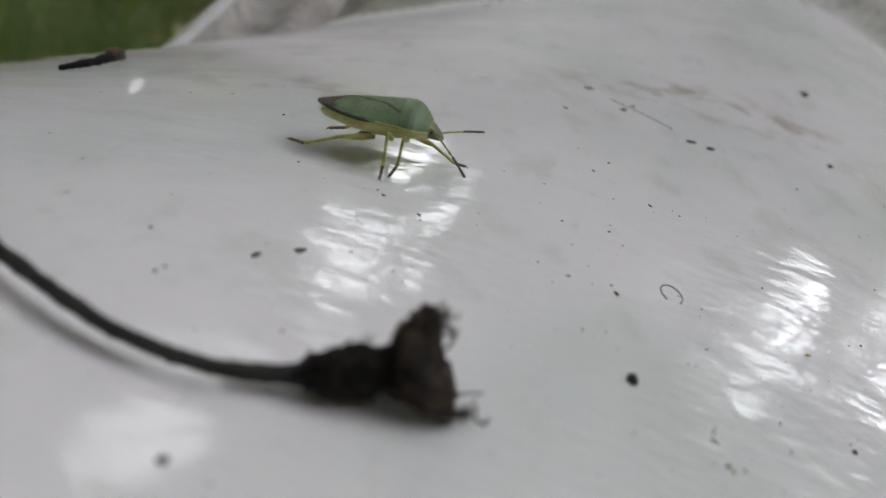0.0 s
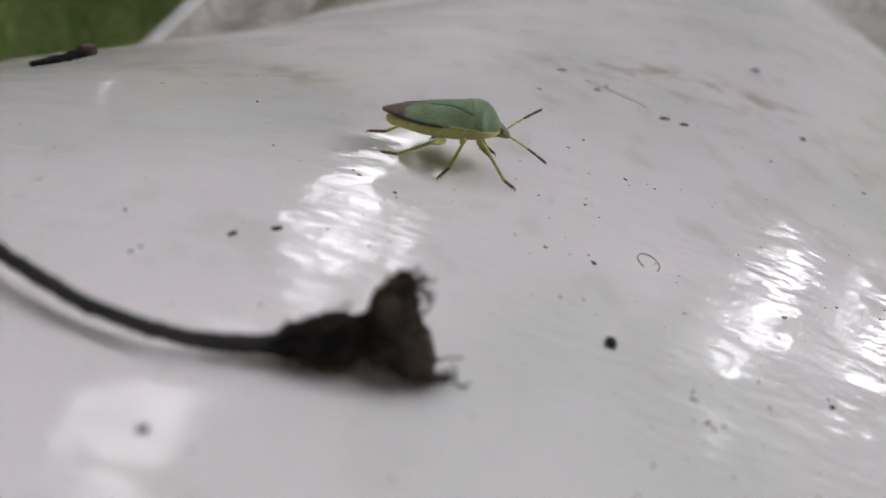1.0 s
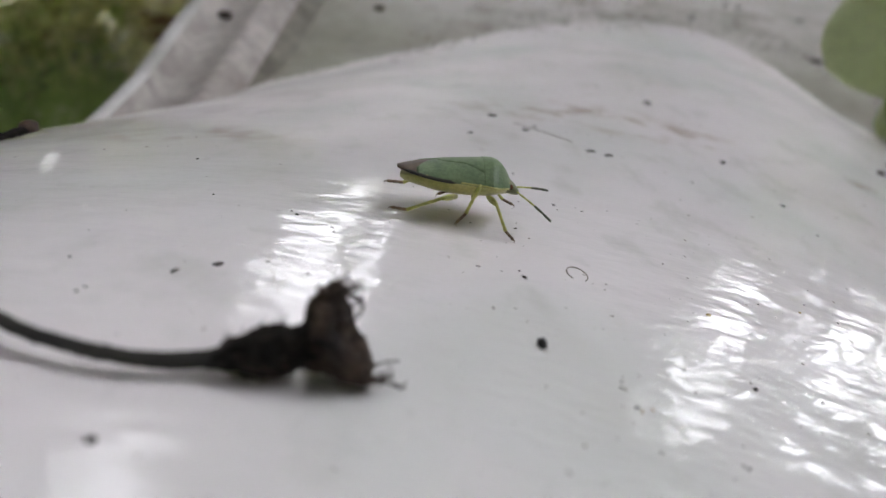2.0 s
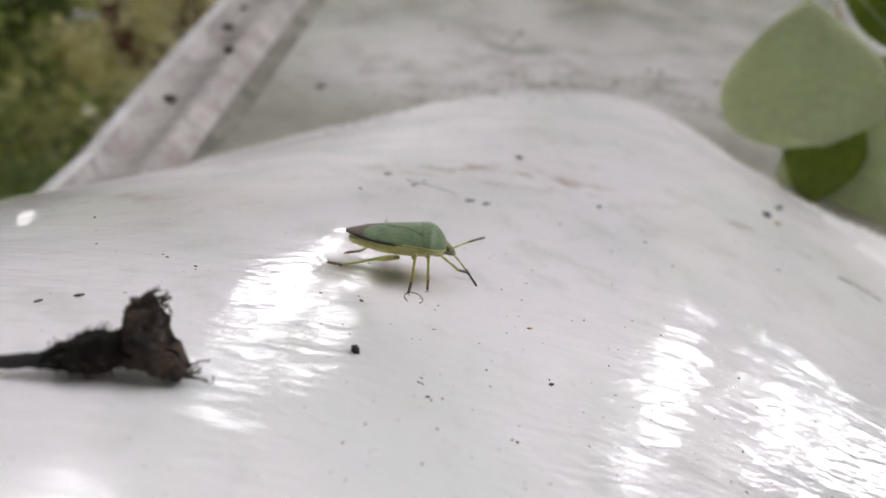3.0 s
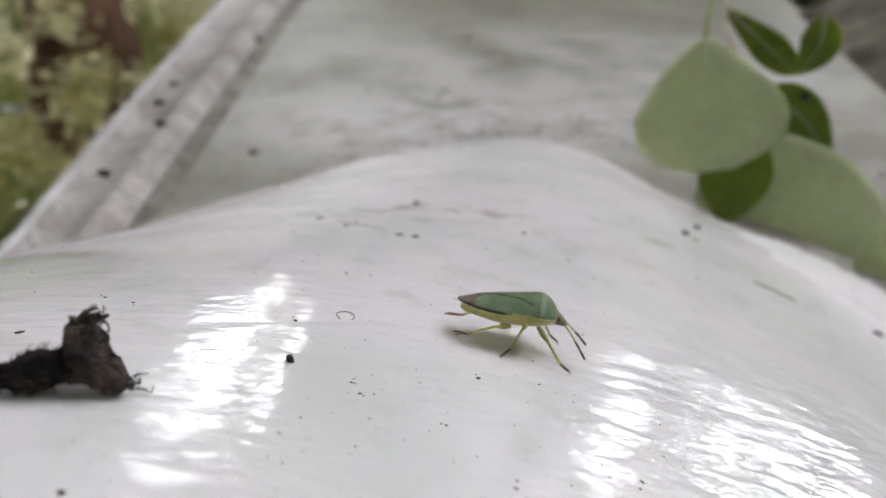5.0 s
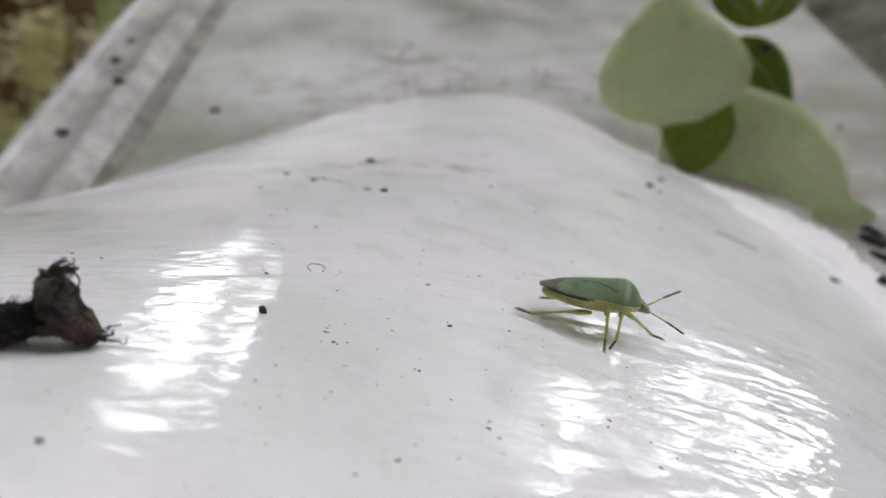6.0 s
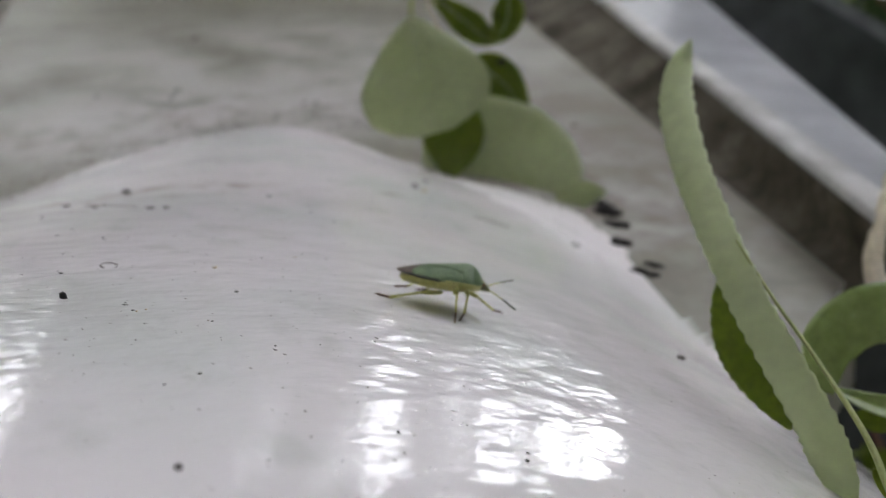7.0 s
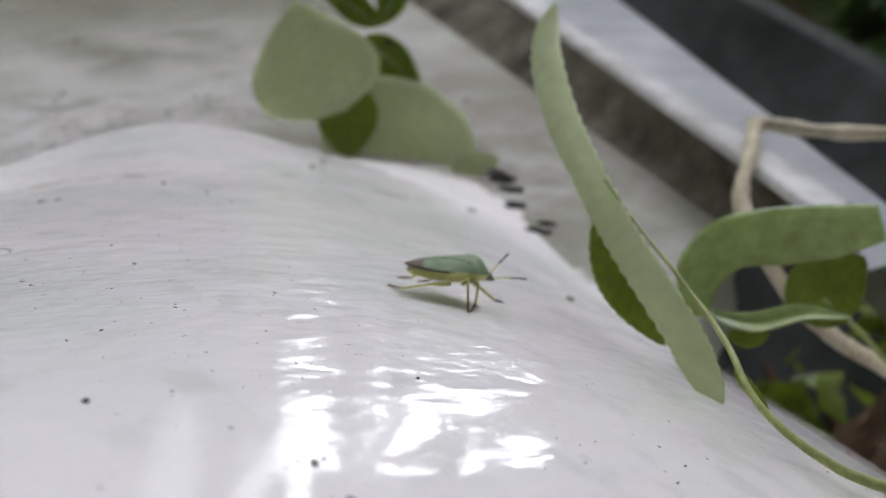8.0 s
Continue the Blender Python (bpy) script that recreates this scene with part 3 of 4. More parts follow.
# ---- the dried flower on its stalk ----
def build_dried_flower():
    ob = empty("dried_flower", "dark withered flower head on a thin bent stalk", "dried flower", (-19.5, -20.6, deck(-19.5, -20.6)))
    at = Vector(ob.location) / MM
    stalk = [(-64, 6, 4.0), (-52, -6.5, 6.0), (-46.5, -12.2, 5.8), (-41.2, -16.0, 5.2), (-36, -19.2, 4.8), (-31.5, -21.4, 4.3), (-28, -22.2, 3.8), (-24.8, -22.2, 3.25), (-21.8, -21.5, 3.05), (-19.3, -20.7, 3.0)]
    bm = tube(bmesh.new(), [Vector(p) - at for p in smooth_line(stalk, 8)], lambda t: 0.5 - 0.06 * math.sin(math.pi * t) + 0.14 * t**8, 10, 0.35)
    part("stalk", bm, M_STALK, ob, "thin dark dry stalk")
    # seed pod
    bm = bmesh.new()
    keys = [(0, 0.5), (0.1, 0.6), (0.2, 0.8), (0.35, 1.25), (0.5, 1.5), (0.62, 1.45), (0.76, 1.42), (0.9, 1.4), (1, 1.3)]
    a, b = Vector((-21.5, -21.3, 3.0)) - at, Vector((-15.4, -19.6, 3.35)) - at
    way = (b - a).normalized()
    side = way.cross(Vector((0, 0, 1))).normalized()
    up = side.cross(way)
    rings = []
    for i in range(27):
        t = i / 26
        ring = []
        for k in range(28):
            an = 2 * math.pi * k / 28
            r = curve_at(keys, t) * (1 + 0.07 * math.cos(7 * an)) + 0.4 * noise.noise(Vector((math.cos(an) * 2.2, math.sin(an) * 2.2, t * 7))) + 0.2 * noise.noise(Vector((math.cos(an) * 7, math.sin(an) * 7, t * 22)))
            ring.append(bm.verts.new(a + (b - a) * t + (side * math.cos(an) + up * math.sin(an)) * r))
        rings.append(ring)
    for p, q in zip(rings, rings[1:]):
        for k in range(28):
            bm.faces.new((p[k], p[(k + 1) % 28], q[(k + 1) % 28], q[k]))
    bm.faces.new(rings[0][::-1])
    bm.faces.new(rings[-1])
    part("seed_pod", bm, M_DRY, ob, "shrivelled dark seed pod")
    # withered crown: a flared, crumpled collar with a ragged rim
    rnd = random.Random(4)
    foot, mouth = Vector((-15.9, -19.8, 3.25)) - at, Vector((-13.5, -19.4, 3.9)) - at
    tall, deep = Vector((-0.45, 0.05, 0.89)), Vector((0.12, 0.98, 0.0))

    def rim(an, grow=1.0):
        r = 1 + 0.16 * noise.noise(Vector((math.cos(an) * 2, math.sin(an) * 2, 1.0)))
        return mouth + (tall * 3.45 * math.cos(an) + deep * 1.9 * math.sin(an)) * r * grow

    bm = bmesh.new()
    rings = []
    for i in range(15):
        t = i / 14
        ring = []
        for k in range(44):
            an = 2 * math.pi * k / 44
            # up the outside to the rim, then folded back inside
            u = min(1.0, t / 0.72)
            start = (tall * math.cos(an) + deep * math.sin(an)) * 1.35
            p = foot.lerp(mouth, u) + start.lerp(rim(an) - mouth, min(1.0, u * 1.25) ** 1.1)
            if t > 0.72:
                p = rim(an).lerp(mouth.lerp(foot, 0.35), (t - 0.72) / 0.28 * 0.8)
            q = Vector((math.cos(an) * 2.6, math.sin(an) * 2.6, t * 5))
            p = p + Vector((noise.noise(q), noise.noise(q + Vector((9, 0, 0))), noise.noise(q + Vector((0, 9, 0))))) * 0.55 * (0.4 + u)
            q = q * 3.1
            ring.append(bm.verts.new(p + Vector((noise.noise(q), noise.noise(q + Vector((9, 0, 0))), noise.noise(q + Vector((0, 9, 0))))) * 0.22))
        rings.append(ring)
    for p, q in zip(rings, rings[1:]):
        for k in range(44):
            bm.faces.new((p[k], p[(k + 1) % 44], q[(k + 1) % 44], q[k]))
    bm.faces.new(rings[-1])
    bmesh.ops.recalc_face_normals(bm, faces=bm.faces)
    part("crown", bm, M_CROWN, ob, "crumpled brown withered petal crown")
    # filaments fringing the rim, hooked at their tips
    for k in range(52):
        an = rnd.choice((0.0, 3.1)) + rnd.gauss(0, 0.45) if k % 2 else rnd.uniform(-3.1, 0.2)
        root = rim(an, 0.97)
        out = Vector((rnd.uniform(0.5, 1.35), rnd.uniform(-0.3, 0.3), rnd.uniform(-0.15, 0.5))) * (1.55 if k % 2 else 0.8)
        hook = Vector((rnd.uniform(-0.25, 0.3), rnd.uniform(-0.3, 0.3), rnd.uniform(-0.3, 0.7)))
        way_out = smooth_line([root, root + out * 0.5 + Vector((0, 0, 0.12)), root + out, root + out + hook * 0.7], 4)
        part("filament", tube(bmesh.new(), way_out, lambda u: 0.075 - 0.02 * u, 5), M_CROWN, ob)
    loop = [Vector(p) - at for p in ((-14.7, -19.3, 6.3), (-13.9, -19.3, 6.6), (-13.2, -19.3, 6.45), (-12.9, -19.3, 5.8), (-13.3, -19.4, 5.0), (-13.7, -19.4, 4.7))]
    part("filament", tube(bmesh.new(), smooth_line(loop, 6), 0.09, 6), M_CROWN, ob)
    bm = bmesh.new()
    for k in range(90):
        an = rnd.uniform(0, 6.28)
        t = rnd.uniform(0.1, 1.1)
        out = side * math.cos(an) + up * math.sin(an)
        root = a + (b - a) * t + out * curve_at(keys, min(1.0, t)) * 0.95
        tip = root + out * rnd.uniform(0.25, 0.7) + way * rnd.uniform(-0.2, 0.8)
        tube(bm, [root, (root + tip) / 2 + up * 0.08, tip], lambda u: 0.05 - 0.02 * u, 4)
    part("hairs", bm, M_CROWN, ob)
    return ob


build_dried_flower()


# ---- leaves ----
def leaf_mesh(line, width, normal, cup=0.15, teeth=0.0, wave=0.0, across=12, thick=0.25):
    """A leaf blade along a line; width(u) is the half width; normal is the way its face looks."""
    n = len(line)
    rows, ribs = [], []
    face = Vector(normal).normalized()
    for i, p in enumerate(line):
        way = (line[min(i + 1, n - 1)] - line[max(i - 1, 0)]).normalized()
        side = way.cross(face).normalized()
        up = side.cross(way)
        u = i / (n - 1)
        w = width(u)
        if teeth:
            w += teeth * ((i % 3) / 2 - 0.5) * min(1, 6 * u, 6 * (1 - u))
        row = []
        for j in range(across + 1):
            v = 2 * j / across - 1
            lift = cup * w * abs(v) ** 1.6 + wave * w * math.sin(9 * u + 2.5 * v) * abs(v)
            row.append(p + side * w * v + up * lift)
        rows.append(row)
        ribs.append(p - up * 0.05)
    bm = slab(bmesh.new(), rows, -face * thick)
    bmesh.ops.recalc_face_normals(bm, faces=bm.faces)
    return bm, ribs, rows


def leaf(parent, points, half, normal, material, name="leaf", label="", cup=0.15, teeth=0.0, wave=0.0, shape="lens", veins=True, steps=14, side_veins=0):
    at = Vector(parent.location) / MM
    line = [p - at for p in smooth_line(points, steps)]
    widths = {
        "strap": [(0, 0.3), (0.04, 0.66), (0.12, 0.88), (0.4, 0.88), (0.6, 0.92), (0.8, 1.0), (0.9, 0.8), (0.96, 0.42), (1, 0.03)],
        "wedge": [(0, 0.8), (0.3, 1.0), (0.5, 0.88), (0.7, 0.62), (0.88, 0.32), (1, 0.05)],
        "heart": [(0, 0.04), (0.08, 0.24), (0.25, 0.56), (0.42, 0.8), (0.58, 0.97), (0.7, 1.0), (0.82, 0.92), (0.92, 0.66), (1, 0.25)],
        "arch": [(0, 0.35), (0.2, 0.8), (0.4, 0.9), (0.6, 1.0), (0.8, 0.9), (1, 0.6)],
        "blunt": [(0, 0.3), (0.12, 0.7), (0.35, 1.0), (0.6, 0.95), (0.8, 0.7), (0.93, 0.45), (1, 0.2)],
        "broad": [(0, 0.06), (0.1, 0.5), (0.25, 0.9), (0.42, 1.0), (0.62, 0.86), (0.78, 0.62), (0.9, 0.34), (1, 0.08)],
        "ovate": [(0, 0.03), (0.08, 0.2), (0.25, 0.5), (0.45, 0.83), (0.6, 1.0), (0.72, 1.0), (0.86, 0.78), (0.95, 0.42), (1, 0.05)],
    }
    if shape in widths:
        half_at = lambda u: half * curve_at(widths[shape], u)
    else:
        half_at = lambda u: half * (0.03 + 1.0 * math.sin(math.pi * min(1, u**0.82)) ** 0.78)
    bm, ribs, rows = leaf_mesh(line, half_at, normal, cup, teeth, wave)
    blade = part(name, bm, material, parent, label)
    if veins:
        k = Vector(normal).normalized() * 0.12
        part("midrib", tube(bmesh.new(), [p + k for p in ribs[1:-1]], lambda t: 0.3 * (1 - 0.8 * t), 6), M_RIB, blade)
        if side_veins:
            n = len(rows)
            for q in range(side_veins):
                for s in (-1, 1):
                    first = int(n * (0.12 + 0.12 * q))
                    way = [rows[min(n - 2, first + int(c * n * 0.04))][6 + s * c] + k for c in range(6)]
                    part("vein", tube(bmesh.new(), way, lambda t: 0.16 * (1 - 0.7 * t), 5), M_RIB, blade)
    return blade


def build_vines():
    # leaves leaning over the panel behind the hump
    spray = empty("leafy_spray", "pale green leaves leaning on a dirty white panel", "leaves", (126, 118, deck(126, 118)))
    at = Vector(spray.location) / MM
    stem = [(121.9, 146.6, 82.8), (114.0, 137.4, 51.8), (109.9, 132.7, 42.5), (107.6, 129.9, 35.8)]
    part("petiole", tube(bmesh.new(), [Vector(p) - at for p in smooth_line(stem, 6)], 0.7, 6), M_SHOOT, spray)
    stem = [(121.7, 145.8, 52.9), (120.8, 144.1, 41.9), (120.9, 141.1, 36.3), (121.8, 138.5, 31.5)]
    part("petiole", tube(bmesh.new(), [Vector(p) - at for p in smooth_line(stem, 6)], 0.6, 6), M_VINE, spray)
    toward = (-0.5, -0.86, 0.1)
    leaf(spray, [(105.8, 126.3, 35.9), (104.7, 122.7, 26.0), (103.9, 118.6, 14.5), (103.8, 114.2, 1.4)], 19.8, toward, M_LEAF, label="pale green ovate leaf seen from below", cup=-0.12, wave=0.06, shape="heart", side_veins=6)
    leaf(spray, [(105.3, 127.0, -2.1), (114.9, 119.5, -4.2), (123.2, 110.7, -7.0), (129.5, 101.0, -11.5), (132.9, 89.2, -19.8)], 17.0, (-0.55, -0.8, 0.25), M_LEAF, label="pale green leaf resting on the hump", cup=-0.1, wave=0.04, shape="blunt", side_veins=5)
    # underside in shade behind the pale leaves, darkened by its material
    leaf(spray, [(113.0, 120.4, 7.7), (111.4, 118.2, -0.2), (109.3, 116.7, -7.3), (107.4, 115.6, -12.9)], 9.8, (-0.55, -0.8, 0.25), M_LEAFTOP_SHADED, label="leaf with shade put into its dark colour", cup=0.03, shape="wedge", veins=False)
    leaf(spray, [(127.4, 132.7, 21.8), (134.7, 126.9, 14.5), (140.2, 119.9, 2.2)], 6.6, (-0.5, -0.8, 0.3), M_LEAFTOP_SHADED, label="dark olive leaf", cup=0.1)
    leaf(spray, [(120.5, 145.6, 45.8), (129.0, 139.4, 35.9), (136.8, 132.8, 25.8)], 5.0, (-0.5, -0.75, 0.4), M_LEAFTOP_SHADED, label="dark green leaf", cup=0.1, shape="ovate")
    leaf(spray, [(143.0, 130.4, 41.7), (141.8, 130.5, 33.1), (137.0, 132.7, 25.8)], 5.2, (-0.5, -0.75, 0.4), M_LEAFTOP_SHADED, label="yellowish green leaf", cup=0.1)
    part("bud", pebble(bmesh.new(), Vector((135.1, 125.5, 19.1)) - at, 1.2, 1.2, 0.3, 0.9, 4.0, 2), M_DIRT, spray, "small dark bud")
    leaf(spray, [(126.4, 88.8, -21.2), (131.4, 84.1, -19.3), (136.8, 78.7, -19.0)], 4.0, (-0.6, -0.7, 0.3), M_LEAF, label="curled leaf tip with a brown edge", cup=0.25, veins=False)

    # the shoot that leans over the hump's right flank
    shoot = empty("vine_shoot", "green shoot with long serrated leaves hanging over the hump", "leaves", (68, -56, deck(68, -56)))
    at = Vector(shoot.location) / MM
    line = [(96, -88, -62), (80, -76, -42), (70.6, -65.5, -36.6), (67.8, -61.0, -33.7), (67.2, -56.3, -30.7), (68.0, -52.9, -28.2), (71.5, -47.5, -24.8), (75.6, -38.4, -20.0), (77.6, -30.5, -14.5), (79.0, -23.5, -8.2)]
    part("stem", tube(bmesh.new(), [Vector(p) - at for p in smooth_line(line, 8)], lambda t: 0.75 - 0.6 * t, 8), M_SHOOT, shoot)
    leaf(shoot, [(73.2, -44.3, -34.9), (72.9, -42.2, -30.2), (73.1, -39.8, -26.2), (73.9, -34.5, -20.4), (75.1, -29.1, -15.1), (77.1, -23.8, -10.3), (80.2, -17.0, -4.5), (84.0, -10.2, 0.9), (90.0, -1.7, 8.5), (95.3, 3.1, 14.0), (99.8, 4.7, 18.4)], 2.75, (-0.74, -0.62, 0.24), M_LEAF, label="long pale serrated leaf standing on the hump", cup=-0.2, teeth=0.3, shape="strap", veins=False, steps=10)
    # shade behind the long leaf is painted in with this dark green
    leaf(shoot, [(80.2, -19.9, -13.6), (77.7, -24.7, -20.0), (76.0, -29.3, -24.6), (74.2, -35.7, -29.2)], 3.5, (-0.75, -0.62, 0.1), M_LEAFTOP_SHADED, label="olive leaf with shade put into its colour", cup=0.1, teeth=0.2, veins=False)
    leaf(shoot, [(75.4, -45.4, -30.7), (74.9, -48.0, -32.5), (74.4, -50.7, -34.5)], 0.75, (-0.7, -0.6, 0.3), M_LEAFTOP_SHADED, label="small dark leaflet", cup=0.2, veins=False)

    # the curled leaves beyond it
    curl = empty("curled_leaves", "glossy green curled leaves beside a white edge", "leaves", (112, -34, -70))
    at = Vector(curl.location) / MM
    line = [(140, -58, -110), (130, -47, -70), (124, -36, -48), (119, -30, -38)]
    part("stem", tube(bmesh.new(), [Vector(p) - at for p in smooth_line(line, 8)], lambda t: 0.95 - 0.6 * t, 8), M_SHOOT, curl)
    leaf(curl, [(96.1, -22.3, -34.8), (100.4, -20.8, -28.6), (106.1, -22.7, -25.0), (111.6, -28.3, -24.7), (115.8, -34.5, -24.4), (120.3, -39.9, -23.9)], 5.0, (-0.5, -0.72, 0.48), M_LEAFMID, label="broad arching green leaf", cup=-0.2, wave=0.06, shape="arch", veins=False)
    leaf(curl, [(97.3, -23.4, -34.3), (100.9, -29.1, -36.4), (107.1, -33.9, -36.0), (112.3, -39.0, -37.4)], 1.7, (-0.3, -0.62, 0.72), M_LEAFMID, label="curled leaf with a pale upturned edge", cup=0.35, wave=0.08, veins=False)
    leaf(curl, [(115.4, -25.6, -39.5), (119.9, -30.3, -36.3), (125.9, -33.5, -32.1)], 6.0, (-0.5, -0.75, 0.3), M_LEAFTOP_SHADED, label="yellow-green leaf behind", cup=0.1, veins=False)
    leaf(curl, [(102.4, -22.8, -39.9), (104.2, -25.7, -40.9), (107.1, -27.7, -40.7)], 1.6, (-0.4, -0.6, 0.6), M_LEAFTOP_SHADED, label="small yellow-green leaf", cup=0.1, veins=False)
    rnd = random.Random(12)
    for k in range(16):
        p = Vector((rnd.uniform(122, 190), rnd.uniform(-75, -25), rnd.uniform(-160, -120)))
        q = p + Vector((rnd.uniform(-18, 18), rnd.uniform(-18, 18), rnd.uniform(-4, 12)))
        leaf(curl, [p, (p + q) / 2 + Vector((0, 0, 4)), q], rnd.uniform(4, 8), (rnd.uniform(-0.6, 0.2), rnd.uniform(-0.7, 0.1), 0.7), M_LEAFTOP_SHADED if k % 3 else M_LEAFMID, label="dark low leaf", veins=False, steps=6)

    # the pale dry vine
    vine = empty("dry_vine", "pale dry vine stem bent over a white edge", "vine", (155, 13, panel_z(13)))
    at = Vector(vine.location) / MM
    line = [(236, -24, -33), (199.7, 2.7, -25.3), (185.7, 11.5, -21.6), (175, 16.6, -17.8), (170.5, 17.3, -17.2), (165, 14.6, -18.6), (158.5, 11.0, -22.0), (147, 5.9, -30.3), (142.5, -4.0, -43.5), (143, -16, -56), (144.4, -28, -62), (141, -50, -70)]
    bent = [Vector(p) - at for p in smooth_line(line, 8)]
    part("stem", tube(bmesh.new(), bent[:33], lambda t: 1.8 + 0.25 * math.sin(t * 23), 10, 0.2), M_VINE, vine, "pale tan dry stem")
    part("side_stem", tube(bmesh.new(), bent[32:], lambda t: 1.9 + 0.25 * math.sin(t * 31), 10, 0.2), M_VINE, vine, "pale tan hanging stem")
    part("knuckle", pebble(bmesh.new(), bent[32] + Vector((0, 0, -1.2)), 2.5, 1.1, 0.4, 0.95, 2.0, 2), M_VINE, vine)


build_vines()


# ---- what lies on the paint ----
def crumb(x, y, size, elong=1.0, turn=0.0, material=None, name="dirt_crumb", label="dark crumb of dirt on white paint", flat=0.5):
    size *= 0.62
    z = deck(x, y) - 0.05
    bm = pebble(bmesh.new(), (0, 0, 0), size, elong, radians(turn), flat, x * 1.3 + y)
    n = deck_normal(x, y)
    ob = thing(name, bm, material or M_DIRT, label, "dirt", "crumbs of dirt on the seat")
    ob.matrix_basis = Matrix.Translation(metres((x, y, z))) @ n.to_track_quat("Z", "Y").to_matrix().to_4x4()
    return ob


def fibre(points, radius, label, material=None):
    bm = tube(bmesh.new(), [Vector(p) for p in smooth_line([(x, y, deck(x, y) + radius * 0.7) for x, y in points], 6)], radius, 5)
    return thing("fibre", bm, material or M_DIRT, label, "fibre")


def litter():
    crumb(-0.2, -10.6, 0.6, 1.25, 90, M_BLACK, "seed", "small black seed on white paint", 1.5)
    bm_ring = [(5.2 + 0.95 * math.cos(a), 3.2 + 1.35 * math.sin(a)) for a in (k * 0.7 - 0.9 for k in range(8))]
    fibre(bm_ring, 0.055, "curled grey hair-like fibre", M_GREYDIRT)
    crumb(-0.0, 0.4, 0.34, 1.7, 60)
    crumb(-0.3, 1.5, 0.2, 1.3, 20)
    # scratch with dark beads along it
    for x, y, s, e, a in ((2.5, 57.3, 0.55, 2.6, -35), (6.7, 50.2, 0.6, 1.5, -40), (8.4, 53.0, 0.4, 2.4, 10), (14.9, 44.0, 0.6, 2.2, -40), (17.4, 43.5, 0.62, 2.0, -38), (11.2, 48.9, 0.25, 2.0, -40)):
        crumb(x, y, s, e, a)
    fibre([(5.4, 53.8), (8.0, 51.6), (11.0, 49.1), (13.0, 47.1)], 0.07, "thin grey scratch of dirt on the paint", M_GREYDIRT)
    fibre([(84.2, 58.7), (87.4, 57.7), (91.3, 55.5)], 0.16, "thin grey scratch on white paint", M_GREYDIRT)
    for x, y, s, e, a in ((37.4, 53.0, 0.75, 1.2, 0), (-25.5, -28.1, 0.5, 1.2, 0), (-12.6, -33.8, 0.45, 1.1, 30), (-24.2, -6.3, 0.45, 1.8, -30), (-26.8, -8.3, 0.42, 2.0, -20), (17.3, -9.1, 0.34, 1.9, -15), (81.0, 82.2, 1.5, 1.3, 40), (88.5, 92.0, 1.3, 2.0, -20), (83.9, -6.4, 1.15, 2.2, -40), (4.8, -48.3, 0.5, 1.2, 10), (30.8, -47.3, 0.4, 1.0, 0), (5.9, -35.0, 0.25, 1, 0), (15.4, -60.6, 0.5, 1.6, -10), (14.5, -60.2, 0.35, 1.2, 40), (16.2, -60.1, 0.3, 1.5, 10), (15.5, -65.2, 0.42, 1.3, 60), (12.3, -65.6, 0.36, 1.2, 20), (20.3, -68.6, 0.45, 1.4, -10)):
        crumb(x, y, s, e, a)
    for x, y, s, e, a in ((17.0, 1.4, 0.35, 1.9, -35), (6.1, -16.0, 0.2, 2.2, 0), (7.0, -15.5, 0.2, 1.6, 0), (81.7, 78.5, 1.0, 1.8, -30), (28.9, 7.6, 0.25, 1.5, 0)):
        crumb(x, y, s, e, a, M_TAN, "flake", "yellow-tan flake on white paint")
    small = ((-35.0, -2.2), (-34.3, -7.8), (-20.0, 6.3), (-16.5, 3.3), (-28.1, 9.5), (-41.4, -5.1), (-31.5, -12.4), (-31.8, -13.2), (-16.7, -7.0), (5.8, 20.0), (8.9, 19.7), (0.5, 11.2), (2.3, 28.6), (0.2, 25.1), (-4.0, 0.9), (-1.5, -5.6), (-4.0, 10.6), (-1.6, 45.2),
             (28.1, 39.4), (24.0, 6.6), (11.2, -4.3), (5.2, -13.7), (5.8, -15.7), (17.2, -8.4), (-32.6, 22.1), (5.4, -12.9), (23.5, -8.2), (43.2, 32.7), (51.7, 43.5), (41.4, 40.1), (30.4, 9.8), (33.3, 8.0), (40.6, 3.1), (53.3, 12.0), (12.6, -19.4), (6.3, -20.0))
    for k, (x, y) in enumerate(small):
        crumb(x, y, 0.16 + 0.1 * ((k * 7) % 5) / 4 + 0.0025 * max(0, y), 1.0 + 0.9 * ((k * 3) % 4) / 3, k * 47)
    small = ((8.7, -22.8), (28.2, -22.8), (16.9, -26.2), (85.9, 58.2), (-16.7, 4.2), (-20.6, 7.1), (34.6, -11.6), (14.4, -23.6), (67.1, 48.0), (116.5, 74.6), (-0.1, -28.0), (8.9, -32.9), (27.6, -23.9), (16.6, -27.2), (28.0, -41.7), (22.3, -35.3), (30.1, -28.6), (21.4, -25.5),
             (21.6, -43.5), (31.7, -46.0), (23.2, -58.7), (15.5, -48.0), (12.3, -54.7), (10.5, -47.8), (54.4, -53.7), (46.8, -59.5), (46.4, -62.7), (64.7, -56.6), (51.0, -61.1), (71.4, -59.5), (35.7, -62.6), (31.3, -63.2), (42.3, -65.5))
    for k, (x, y) in enumerate(small):
        crumb(x, y, 0.15 + 0.1 * ((k * 5) % 7) / 6 + 0.0025 * max(0, y), 1.0 + 1.2 * ((k * 3) % 5) / 4, k * 61)
    # larger black debris in the groove beside the hump
    rnd = random.Random(31)
